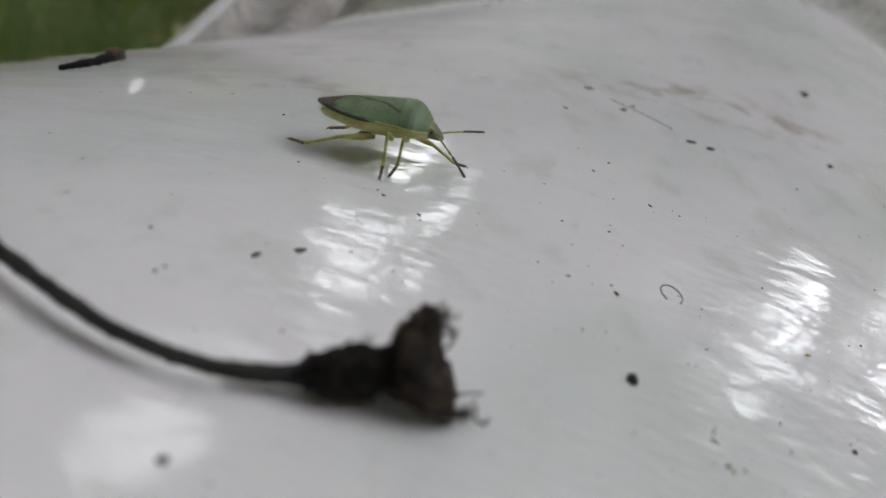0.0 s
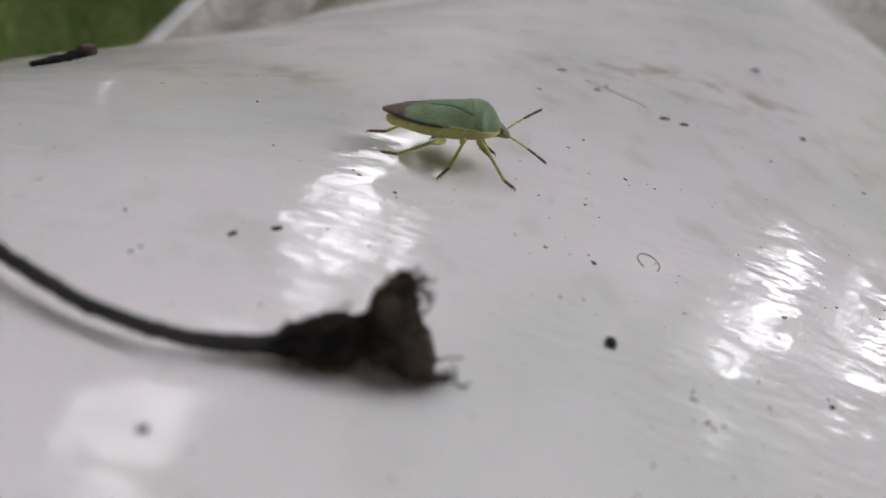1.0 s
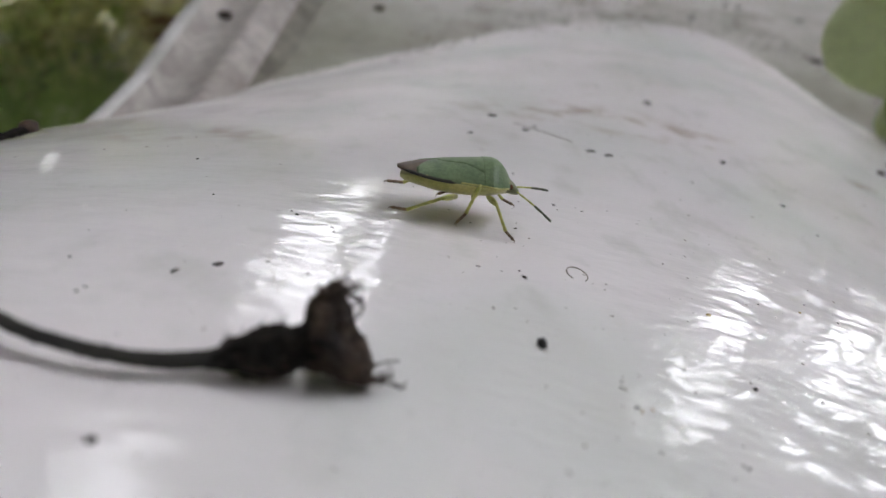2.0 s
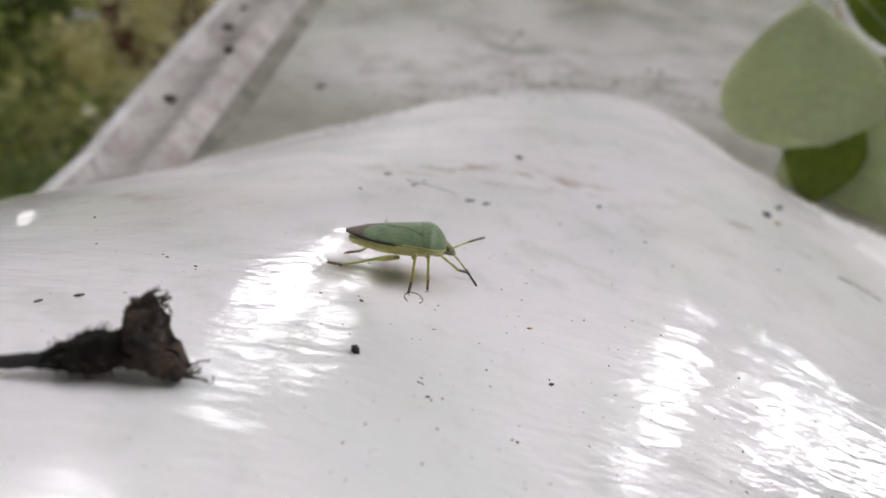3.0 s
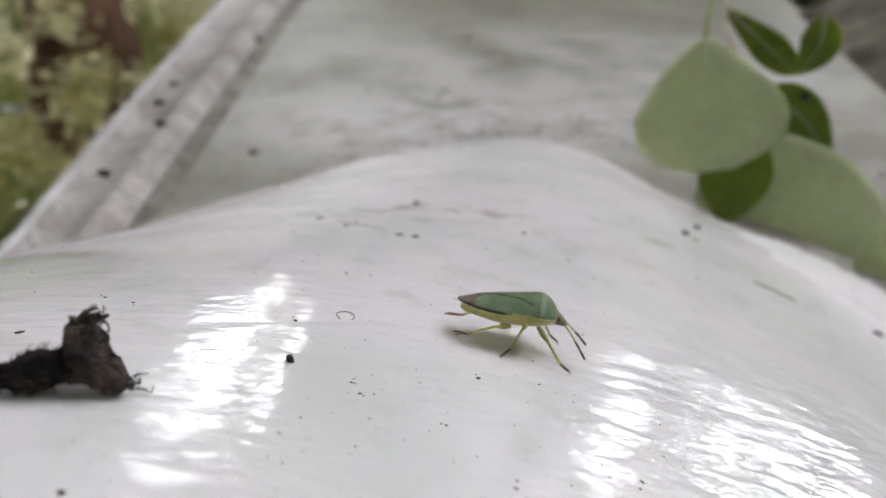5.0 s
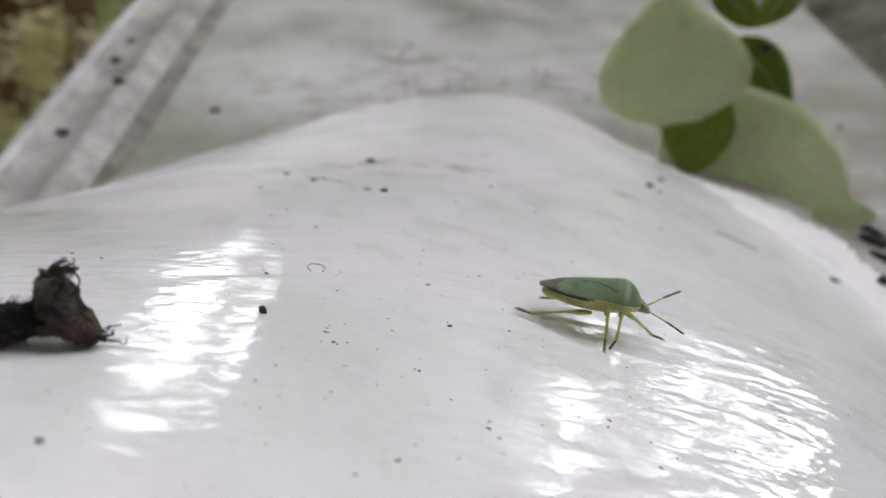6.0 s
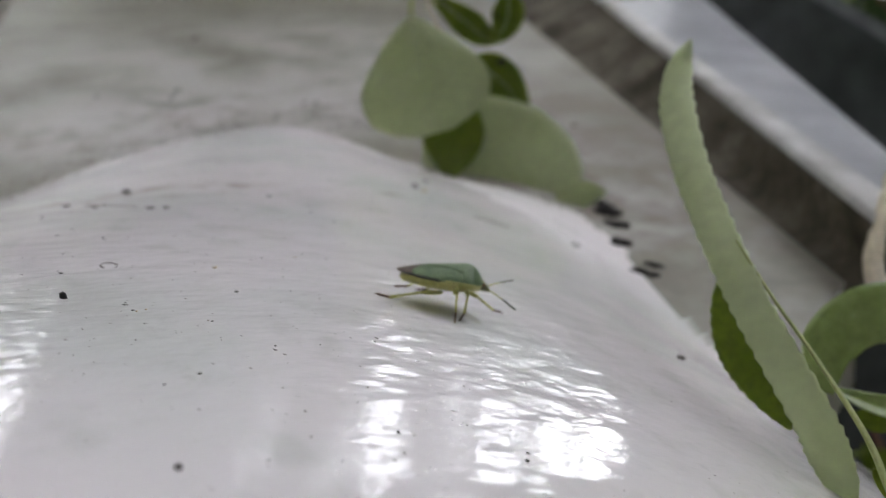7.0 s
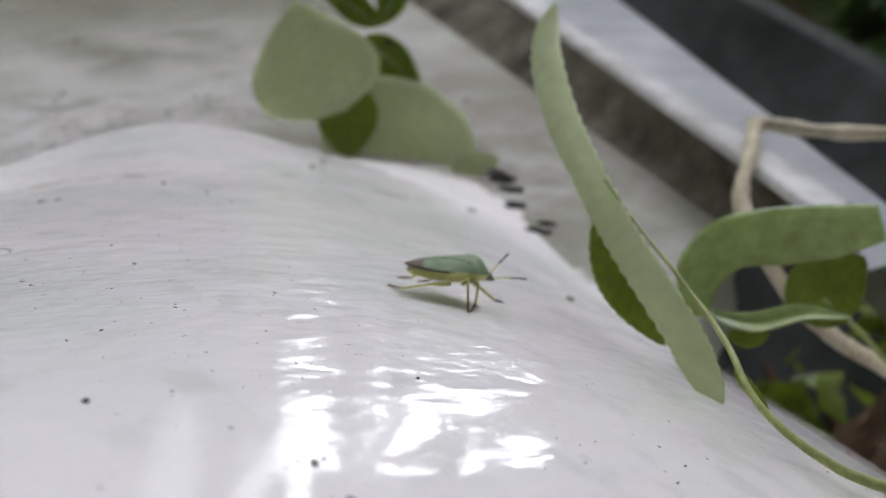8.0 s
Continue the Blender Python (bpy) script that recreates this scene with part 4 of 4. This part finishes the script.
    for x, y, s, e, a in ((138, 82, 2.4, 1.9, -70), (135, 76, 2.9, 1.8, -78), (131, 69, 2.1, 2.2, -74), (125, 57.5, 2.2, 2.4, -72), (119, 43.5, 1.9, 2.8, -70), (124.8, 45.5, 1.6, 2.8, -74), (108.5, 54.5, 0.9, 2.4, -60), (109.5, 172, 1.8, 1.2, 0)):
        bm = bmesh.new()
        for k in range(4):
            u, v = rnd.uniform(-1, 1) * s * e * 0.45, rnd.uniform(-0.4, 0.4) * s
            c, d = math.cos(radians(a)), math.sin(radians(a))
            pebble(bm, (c * u - d * v, d * u + c * v, 0), s * rnd.uniform(0.5, 0.9), rnd.uniform(1.0, 1.5), radians(a + rnd.uniform(-25, 25)), 0.3, x + 3.7 * k, 2)
        ob = thing("debris", bm, M_DRY, "black rotted scrap in the groove", "dirt", "crumbs of dirt on the seat")
        ob.matrix_basis = Matrix.Translation(metres((x, y, deck(x, y) - 0.1))) @ deck_normal(x, y).to_track_quat("Z", "Y").to_matrix().to_4x4()
    # specks on the panel and its left edge
    for x, y, s, e, a in ((-19.2, 186.4, 2.6, 1.1, 20), (23.3, 259.0, 1.6, 1.2, 40), (83.5, 357.0, 2.6, 1.9, 70), (55.0, 255.0, 1.5, 2.2, 45), (50.2, 244.2, 1.4, 2.6, 40), (95.9, 214.5, 1.6, 1.2, 0), (99.8, 213.0, 1.5, 1.3, 0), (79.3, 197.1, 1.4, 1.3, 30), (118.0, 205.0, 1.3, 1.2, 0), (174.7, 144.6, 1.6, 1.2, 0)):
        crumb(x, y, s, e, a, M_DIRT, label="dark speck on the dull panel", flat=0.4)
    for x, y, z, s in ((-58.5, 157.3, 3.3, 2.0), (-55.8, 231.0, 22.3, 2.3), (-49.2, 197.0, 15.7, 2.2), (-54.6, 259.0, 29.9, 1.9), (-61.8, 224.1, 21.1, 1.3), (-48.2, 135.8, -5.8, 1.5), (-25.2, 330.0, 51.9, 2.6)):
        bm = pebble(bmesh.new(), (0, 0, -0.3), s, 1.15, y, 0.6, y)
        ob = thing("dirt_crumb", bm, M_DIRT, "dark speck in the gutter of the edge", "dirt", "crumbs of dirt on the seat")
        ob.location = metres((x, y, z))
    # dry twig on the far shoulder of the hump
    at = (-60, 37.6, deck(-60, 37.6))
    twig = empty("dry_twig", "short dark dry twig on the hump", "twig", at)
    part("bark", tube(bmesh.new(), smooth_line([(-1.9, -4.0, 0.5), (-0.9, -1.8, 0.5), (0.3, 0.9, 0.6), (1.9, 4.2, 0.9)], 6), lambda t: 0.32 + 0.35 * t, 8, 0.5), M_DRY, twig)
    part("knot", pebble(bmesh.new(), (1.5, 3.4, 0.6), 0.95, 1.3, 1.1, 0.9, 3.0, 2), M_CROWN, twig)
    # fine dust, past counting
    rnd = random.Random(7)
    bm = bmesh.new()
    for k in range(900):
        x, y = rnd.uniform(-80, 105), rnd.uniform(-75, 110)
        if rnd.random() < 0.5:
            x, y = rnd.gauss(25, 26), rnd.gauss(-22, 26)
        if not (-110 < x < 100 and -100 < y < 120):
            continue
        s = rnd.choice((0.035, 0.045, 0.06, 0.07, 0.1)) * (1 + max(0, y) * 0.008)
        a = rnd.uniform(0, 6.3)
        e = rnd.uniform(1, 2.6)
        ring = []
        for j in range(5):
            t = a + j * 1.2566
            dx, dy = s * e * math.cos(j * 1.2566), s * math.sin(j * 1.2566)
            px, py = x + dx * math.cos(a) - dy * math.sin(a), y + dx * math.sin(a) + dy * math.cos(a)
            ring.append(bm.verts.new((px, py, deck(px, py) + 0.03)))
        peak = bm.verts.new((x, y, deck(x, y) + 0.03 + s * 0.5))
        for j in range(5):
            bm.faces.new((ring[j], ring[(j + 1) % 5], peak))
    thing("dust", bm, M_GREYDIRT, "fine grey dust and grit on white paint", "dust", kind="stuff", smooth=False)
    # peeling scraps and grime along the foot of the panel
    bm = bmesh.new()
    for k in range(700):
        x = rnd.uniform(-15, 125)
        y = curve_at([(-15, 142), (0, 163), (20, 180), (45, 188), (75, 193), (95, 186), (110, 172), (126, 130)], x) + rnd.gauss(4, 9)
        s = rnd.choice((0.2, 0.25, 0.3, 0.4, 0.6))
        ring = []
        a = rnd.uniform(0, 6.3)
        for j in range(5):
            t = a + j * 1.2566
            px, py = x + s * 1.6 * math.cos(t), y + s * math.sin(t) * 1.4
            ring.append(bm.verts.new((px, py, deck(px, py) + 0.06)))
        peak = bm.verts.new((x, y, deck(x, y) + 0.06 + s * 0.35))
        for j in range(5):
            bm.faces.new((ring[j], ring[(j + 1) % 5], peak))
    thing("grime", bm, M_GREYDIRT, "brown grime gathered where panel meets hump", "dirt", kind="stuff", smooth=False)


litter()


# ---- the garden round about ----
GROUND = -450.0


def build_ground():
    bm = bmesh.new()
    rings = [0, 300, 700, 1300, 2200, 3600, 7000, 20000, 80000, 400000]
    rows = []
    for r in rings:
        rows.append([Vector((r * math.cos(a), r * math.sin(a), GROUND + (30 * noise.noise(Vector((r * math.cos(a), r * math.sin(a), 0)) * 0.002) if 0 < r < 6000 else -0.06 * max(0, r - 6000)))) for a in (2 * math.pi * k / 48 for k in range(49))])
    grid(bm, rows)
    bmesh.ops.remove_doubles(bm, verts=bm.verts, dist=0.01)
    bmesh.ops.recalc_face_normals(bm, faces=bm.faces)
    thing("ground", bm, M_SOIL, "dark turf and soil", "ground", kind="structure")


def polar(az, far, z=GROUND):
    return Vector((far * math.sin(radians(az)), far * math.cos(radians(az)), z))


def blade(bm, foot, tall, lean, width, turn):
    side = Vector((math.cos(turn), math.sin(turn), 0)) * width
    prev = None
    for k in range(5):
        t = k / 4
        p = foot + Vector((lean.x * t * t, lean.y * t * t, tall * (t - 0.18 * t * t)))
        w = side * (1 - t) if k else side
        pair = (bm.verts.new(p - w), bm.verts.new(p + w)) if k < 4 else (bm.verts.new(p),)
        if prev:
            bm.faces.new((prev[0], prev[1], pair[1], pair[0]) if k < 4 else (prev[0], prev[1], pair[0]))
        prev = pair


def build_grass():
    rnd = random.Random(21)
    for name, label, mat, count, tall in (("meadow_grass", "long green grass", M_GRASS, 9000, (220, 430)), ("dry_grass", "pale dry grass stalks", M_STRAW, 1500, (220, 470))):
        bm = bmesh.new()
        for k in range(count):
            az = rnd.uniform(-48, -6) if k % 4 else rnd.uniform(-180, 180)
            far = rnd.uniform(560, 1150) if k % 4 else rnd.uniform(700, 2600)
            foot = polar(az, far) + Vector((0, 0, -5))
            if -200 < foot.x < 420 and -300 < foot.y < 700:
                continue
            h = rnd.uniform(*tall)
            blade(bm, foot, h, Vector((rnd.gauss(0, 90), rnd.gauss(0, 90), 0)), rnd.uniform(1.6, 5.0) if mat is M_GRASS else rnd.uniform(0.8, 2), rnd.uniform(0, 6.3))
        thing(name, bm, mat, label, "grass", kind="stuff")


def leaflet(bm, p, size, rnd):
    """One small leaf: four triangles, folded along its middle."""
    way = Vector((rnd.gauss(0, 1), rnd.gauss(0, 1), rnd.gauss(0, 0.7))).normalized()
    side = way.cross(Vector((rnd.gauss(0, 1), rnd.gauss(0, 1), rnd.gauss(0, 1)))).normalized()
    up = side.cross(way) * size * 0.12
    a, b = bm.verts.new(p - way * size), bm.verts.new(p + way * size)
    c, d = bm.verts.new(p + side * size * 0.5 + up), bm.verts.new(p - side * size * 0.5 + up)
    m = bm.verts.new(p)
    for f in ((a, c, m), (c, b, m), (b, d, m), (d, a, m)):
        bm.faces.new(f)


def bush(at, spread, tall, count, size, seed, material=None, label="twiggy bush with sunlight put into its yellow-green leaf colour", clump=45, tight=0.13):
    rnd = random.Random(seed)
    ob = empty("bush", label, "bush", at, "bushes behind the seat")
    for k in range(9):
        tip = Vector((rnd.gauss(0, spread * 0.5), rnd.gauss(0, spread * 0.5), tall * rnd.uniform(0.6, 1)))
        part("branch", tube(bmesh.new(), smooth_line([(0, 0, -10), tip * 0.4 + Vector((rnd.gauss(0, 30), rnd.gauss(0, 30), 40)), tip], 5), lambda t: 9 * (1 - 0.8 * t), 6), M_BARK, ob)
    bm = bmesh.new()
    clumps = [Vector((rnd.gauss(0, spread * 0.55), rnd.gauss(0, spread * 0.55), tall * rnd.uniform(0.15, 1.0))) for _ in range(count // clump)]
    for k in range(count):
        c = clumps[k % len(clumps)]
        leaflet(bm, c + Vector((rnd.gauss(0, 1), rnd.gauss(0, 1), rnd.gauss(0, 0.8))) * spread * tight, size * rnd.uniform(0.6, 1.3), rnd)
    part("foliage", bm, material or M_SUNLITBUSH, ob)
    return ob


def sky_gap(az, el):
    """Where the added tree crowns are left open, to shape the light and the reflections."""
    # the main opening, high on one side, placed to set the light's direction
    near = math.sin(radians(el)) * 0.785 + math.cos(radians(el)) * 0.62 * math.cos(radians(az - 85))
    if near > 0.93:
        return True
    # a smaller opening nearly overhead, added for top light
    if math.sin(radians(el)) * 0.934 + math.cos(radians(el)) * 0.358 * math.cos(radians(az + 25)) > 0.986:
        return True
    if ((az + 12) / 7) ** 2 + ((el - 48) / 8) ** 2 < 1:
        return True
    # a chink of sky low down beside the board
    if ((az - 56.8) / 1.5) ** 2 + ((el - 0.6) / 2.4) ** 2 < 1:
        return True
    # noise clumps break up the gaps, and so the highlights they reflect
    if noise.noise(Vector((az * 0.36, el * 0.48, 5.0))) < (-0.16 if az > 20 else -0.22):
        return False
    # narrow gaps low down, one straight ahead and a slanting row of them between two crowns, placed for the paint's
    # highlights
    for a, e, wa, we in ((-0.6, 27.5, 6.5, 8.5), (-4.0, 35.5, 4.5, 4), (37, 24, 4.5, 5.5), (45, 15, 4.5, 4.5), (51, 9.5, 5, 6), (57.5, 4, 3, 3), (-24, 6, 2.2, 2.5), (28, 28, 2.2, 3)):
        if ((az - a) / wa) ** 2 + ((el - e) / we) ** 2 < 1:
            return True
    return False


def build_tree(az, far, tall, width, count, seed, material=None):
    rnd = random.Random(seed)
    foot = polar(az, far)
    ob = empty("tree", "broad-leaved tree added to block sky light and shape reflections", "tree", foot, "trees round the clearing")
    trunk = [(0, 0, -40), (30, 20, tall * 0.25), (-30, 10, tall * 0.5), (10, -20, tall * 0.8)]
    part("trunk", tube(bmesh.new(), smooth_line(trunk, 5), lambda t: 85 * (1 - 0.75 * t), 10, 0.2), M_BARK, ob)
    for k in range(6):
        a = rnd.uniform(0, 6.3)
        root = Vector((0, 10, tall * rnd.uniform(0.25, 0.6)))
        tip = root + Vector((math.cos(a) * width * 0.6, math.sin(a) * width * 0.6, tall * 0.25))
        part("limb", tube(bmesh.new(), smooth_line([root, (root + tip) / 2 + Vector((0, 0, 90)), tip], 5), lambda t: 32 * (1 - 0.8 * t), 6), M_BARK, ob)
    bm = bmesh.new()
    clumps = []
    while len(clumps) < count // 12:
        a = az + rnd.uniform(-1, 1) * width
        e = rnd.uniform(-4, 88)
        r = far * rnd.uniform(0.8, 1.25)
        if not sky_gap(a, e):
            clumps.append((a, e, r))
    for k in range(count):
        a, e, r = clumps[k % len(clumps)]
        a2, e2 = a + rnd.gauss(0, 2.2), e + rnd.gauss(0, 2.2)
        if sky_gap(a2, e2) and not (k % (5 if a2 > 20 else 10) == 0 and e2 < 55):
            continue
        p = Vector((math.sin(radians(a2)) * math.cos(radians(e2)), math.cos(radians(a2)) * math.cos(radians(e2)), math.sin(radians(e2)))) * r * rnd.uniform(0.94, 1.06)
        if p.z > GROUND + 50:
            leaflet(bm, p - foot, rnd.uniform(80, 130), rnd)
    part("crown", bm, material or M_CROWNLEAF, ob)


def build_board():
    ob = empty("leaning_board", "dark green board with a worn grey edge leaning outdoors", "board", (600, 250, GROUND))
    at = Vector((600, 250, GROUND))
    a, b = Vector((505, 420, 121)), Vector((735, 35, -228))
    side, down = (b - a).normalized(), Vector((-0.42, -0.2, -0.9))
    back = side.cross(down).normalized()
    length = (b - a).length
    for name, s0, s1, mat in (("panel", 8, 330, M_CRATE), ("edge", -4, 9, M_CRATELIP)):
        rows = [[a - at + side * length * i / 8 + down * (s0 + (s1 - s0) * j / 4) for j in range(5)] for i in range(9)]
        bm = slab(bmesh.new(), rows, back * (14 if name == "panel" else 18))
        bmesh.ops.recalc_face_normals(bm, faces=bm.faces)
        part(name, bm, mat, ob, smooth=False)


build_ground()
build_grass()
build_board()
bush(polar(-13, 1300), 260, 660, 3600, 11, 3, None, "twiggy bush with sunlight put into its yellow-green leaf colour", 90, 0.11)
bush(polar(-33, 1600), 320, 460, 3000, 13, 5)
bush(polar(-14.5, 990), 190, 650, 6000, 9, 21, M_SUNLITLEAF, "bush with sunlight put into its cream and yellow leaf colour", 110, 0.1)
bush((250, 45, GROUND), 85, 335, 1500, 9, 14, M_LEAFTOP_SHADED, "low dark shrub under a white ledge")
bush((275, 20, GROUND), 90, 320, 600, 12, 15, M_DEADLEAF, "low shrub with brown withered leaves")
bush(polar(-5, 1700), 330, 700, 3000, 17, 8)
bush(polar(69, 1500), 230, 600, 2600, 17, 11, M_CROWNLEAF, "dark leafy bush behind a board")
# added trees all round: crowns block the sky except at sky_gap; the last fills stray gaps
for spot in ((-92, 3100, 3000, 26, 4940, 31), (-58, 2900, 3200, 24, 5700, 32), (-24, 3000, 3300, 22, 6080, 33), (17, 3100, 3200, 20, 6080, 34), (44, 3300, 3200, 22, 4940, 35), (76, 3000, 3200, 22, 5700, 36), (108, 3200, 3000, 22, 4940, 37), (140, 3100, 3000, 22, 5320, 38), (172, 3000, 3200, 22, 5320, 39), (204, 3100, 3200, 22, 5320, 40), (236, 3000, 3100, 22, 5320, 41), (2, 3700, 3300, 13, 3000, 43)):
    # trees ahead get the foliage with light painted into its colour
    build_tree(*(spot[:4]), int(spot[4] * 1.8), spot[5], M_LITCROWNLEAF if -60 < spot[0] < 50 else None)
# a stout brown trunk among the bushes
post = empty("tree_stump", "brown weathered tree stump", "stump", (-300, 1060, GROUND))
part("bark", tube(bmesh.new(), smooth_line([(0, 0, -30), (8, 0, 250), (-6, 4, 560), (0, 0, 700)], 5), lambda t: 72 - 10 * t, 18, 0.3), M_BARK, post)


# ---- what moves ----
# seconds, place on the hump, heading, nose up
BUG_ROWS = [
    (0.0, -21.2, 14.3, -3, 5.5), (0.2, -20.2, 14.8, -2, 8), (0.3, -18.0, 14.8, 1, 8), (0.5, -18.0, 13.8, 5, 7.2), (0.7, -15.9, 14.4, 5, 6), (0.8, -15.2, 14.3, 6, 6),
    (1.0, -12.4, 13.6, 6, 8), (1.1, -12.1, 13.4, 7, 8), (1.3, -11.2, 13.1, 6, 7.5), (2.3, -1.9, 10.7, 2, 6.5), (2.5, 0.0, 10.0, 3, 8), (2.8, 2.8, 9.4, 2, 5.5), (3.0, 4.3, 9.0, 1, 6.5),
    (3.2, 5.7, 8.9, 3, 4), (3.5, 8.3, 7.0, 1, 5.5), (3.7, 11.4, 5.9, 0, 5.8), (4.0, 14.8, 5.6, -2, 8.2), (4.2, 15.3, 4.9, -6, 9),
    (5.3, 27.5, -0.3, -15, 10.8), (5.5, 30.0, -1.1, -16, 11), (6.0, 34.3, -4.1, -20, 14), (6.2, 35.7, -5.5, -19, 12.2), (6.5, 38.1, -8.4, -17, 10.5),
    (6.8, 40.4, -9.8, -19, 11.5), (7.0, 42.3, -10.4, -22, 10.8), (7.2, 42.6, -11.2, -22, 10.8), (7.5, 44.8, -13.8, -19, 11.8), (7.8, 49.0, -19.9, -19, 14.5), (8.0, 51.3, -21.9, -20, 12.1),
]
LEAN_OUT = -4.0
MITE_ROWS = [(0.0, 44.1, 86.4), (1.0, 39.1, 82.6), (2.5, 30.2, 79.6), (4.0, 24.3, 76.0), (5.5, 19.3, 69.5), (6.5, 16.3, 68.4), (7.5, 10.3, 64.1), (8.0, 8.6, 63.0)]
# spells in which the feet stand: start, end, which end of the step
STANDS = [
    (0.0, 0.18, 0), (0.3, 0.58, 1), (0.7, 0.92, 0), (1.0, 1.25, 1), (1.4, 1.6, 0), (1.75, 1.95, 1), (2.1, 2.32, 0), (2.45, 2.7, 1),
    (2.8, 2.98, 0), (3.1, 3.28, 1), (3.4, 3.58, 0), (3.7, 3.85, 1), (4.0, 4.22, 0), (4.4, 4.6, 1), (4.75, 4.9, 0), (5.0, 5.14, 1),
    (5.26, 5.42, 0), (5.5, 5.72, 1), (5.8, 6.02, 0), (6.1, 6.35, 1), (6.45, 6.56, 0), (6.65, 6.88, 1), (6.97, 7.12, 0), (7.25, 7.56, 1), (7.7, 8.0, 0),
]
FEELER_RIGHT = [(0, -38), (0.3, -46), (0.7, -54), (1.0, -22), (1.2, -24), (2.5, -30), (3.0, -42), (3.5, -60), (4.0, -54), (5.3, -42), (5.5, -20), (6.0, -17), (6.5, -20), (7.0, -24), (7.5, 6), (8.0, 8)]
FEELER_LEFT = [(0, 8), (0.3, -38), (0.5, -14), (0.7, 8), (1.0, 28), (1.2, 24), (2.5, -12), (2.7, 16), (3.0, 18), (3.5, -26), (4.0, 4), (5.3, -46), (5.5, 4), (6.0, 26), (6.5, 30), (7.0, 14), (7.5, 34), (8.0, 44)]


def stand_on(x, y, heading, nose=0.0, lean=0.0):
    n = deck_normal(x, y, 4.0)
    ahead = Vector((math.cos(radians(heading)), math.sin(radians(heading)), 0))
    ahead = (ahead - n * ahead.dot(n)).normalized()
    turn = Matrix((ahead, n.cross(ahead), n)).transposed().to_4x4()
    return Matrix.Translation(metres((x, y, deck(x, y)))) @ turn @ pose(0, 0, 0, lean, -nose, 0)


def planted(t, fx, fy):
    """In the bug's own space, the point of the paint that lies fx ahead of it and fy to its left at that time."""
    times = [r[0] for r in BUG_ROWS]
    x, y, h, nose = (float(np.interp(t, times, [r[k] for r in BUG_ROWS])) for k in (1, 2, 3, 4))
    c, s = math.cos(radians(h)), math.sin(radians(h))
    wx, wy = x + c * fx - s * fy, y + s * fx + c * fy
    spot = Vector(metres((wx, wy, deck(wx, wy) + 0.12)))
    return (stand_on(x, y, h, nose, LEAN_OUT).inverted() @ spot) / MM


def reach(hip, foot, l1, l2, out):
    """Poses of femur and shin that put the foot down, with the knee raised and turned out."""
    way = foot - hip
    d = min(way.length, (l1 + l2) * 0.985)
    way.normalize()
    along = (l1 * l1 - l2 * l2 + d * d) / (2 * d)
    high = math.sqrt(max(0.01, l1 * l1 - along * along))
    pole = Vector((0, 1.0 * out, 0.4))
    pole = (pole - way * pole.dot(way)).normalized()
    knee = hip + way * along + pole * high
    toe = hip + way * d

    def bone(a, b):
        x = (b - a).normalized()
        y = Vector((0, 0, 1)).cross(x).normalized()
        return Matrix.Translation(a * MM) @ Matrix((x, y, x.cross(y))).transposed().to_4x4()

    return bone(hip, knee), bone(knee, toe)


def motions():
    bug, limbs, feelers = BUG_PARTS
    walk(bug, [(t, stand_on(x, y, h, p, LEAN_OUT)) for t, x, y, h, p in BUG_ROWS])
    rows = []
    for i, (t, x, y) in enumerate(MITE_ROWS):
        a, b = MITE_ROWS[max(0, i - 1)], MITE_ROWS[min(len(MITE_ROWS) - 1, i + 1)]
        rows.append((t, stand_on(x, y, math.degrees(math.atan2(b[2] - a[2], b[1] - a[1])))))
    walk(MITE, rows)
    for (side, which), (femur, shin) in limbs.items():
        s = -1 if side == "right" else 1
        c = COXA[which]
        hip = Vector((c[0], s * c[1], c[2])) * BUG
        upper, lower = [], []
        before = None
        for t0, t1, end in STANDS:
            e = end if side == "right" else 1 - end
            fx, fy = STEP[side][which][e]
            foot = planted((t0 + t1) / 2, fx * BUG, fy * BUG)
            keys = [(t0, foot), (t1, foot)]
            if before is not None:
                swing = foot.x > before[1].x
                mid = (before[1] + foot) / 2 + Vector((0, 0, 1.1 if swing else 0))
                keys.insert(0, ((before[0] + t0) / 2, mid))
            for t, f in keys:
                a, b = reach(hip, f, LIMB[which][0] * BUG, LIMB[which][1] * BUG, s)
                upper.append((t, a))
                lower.append((t, b))
            before = (t1, foot)
        walk(femur, upper)
        walk(shin, lower)
    for side, s, spread, table in (("right", -1, 24, FEELER_RIGHT), ("left", 1, 26, FEELER_LEFT)):
        root = (5.4 * BUG * MM, s * 0.8 * BUG * MM, 3.3 * BUG * MM)
        walk(feelers[side], [(t, Matrix.Translation(root) @ pose(0, 0, 0, 0, -a, s * spread)) for t, a in table])


motions()
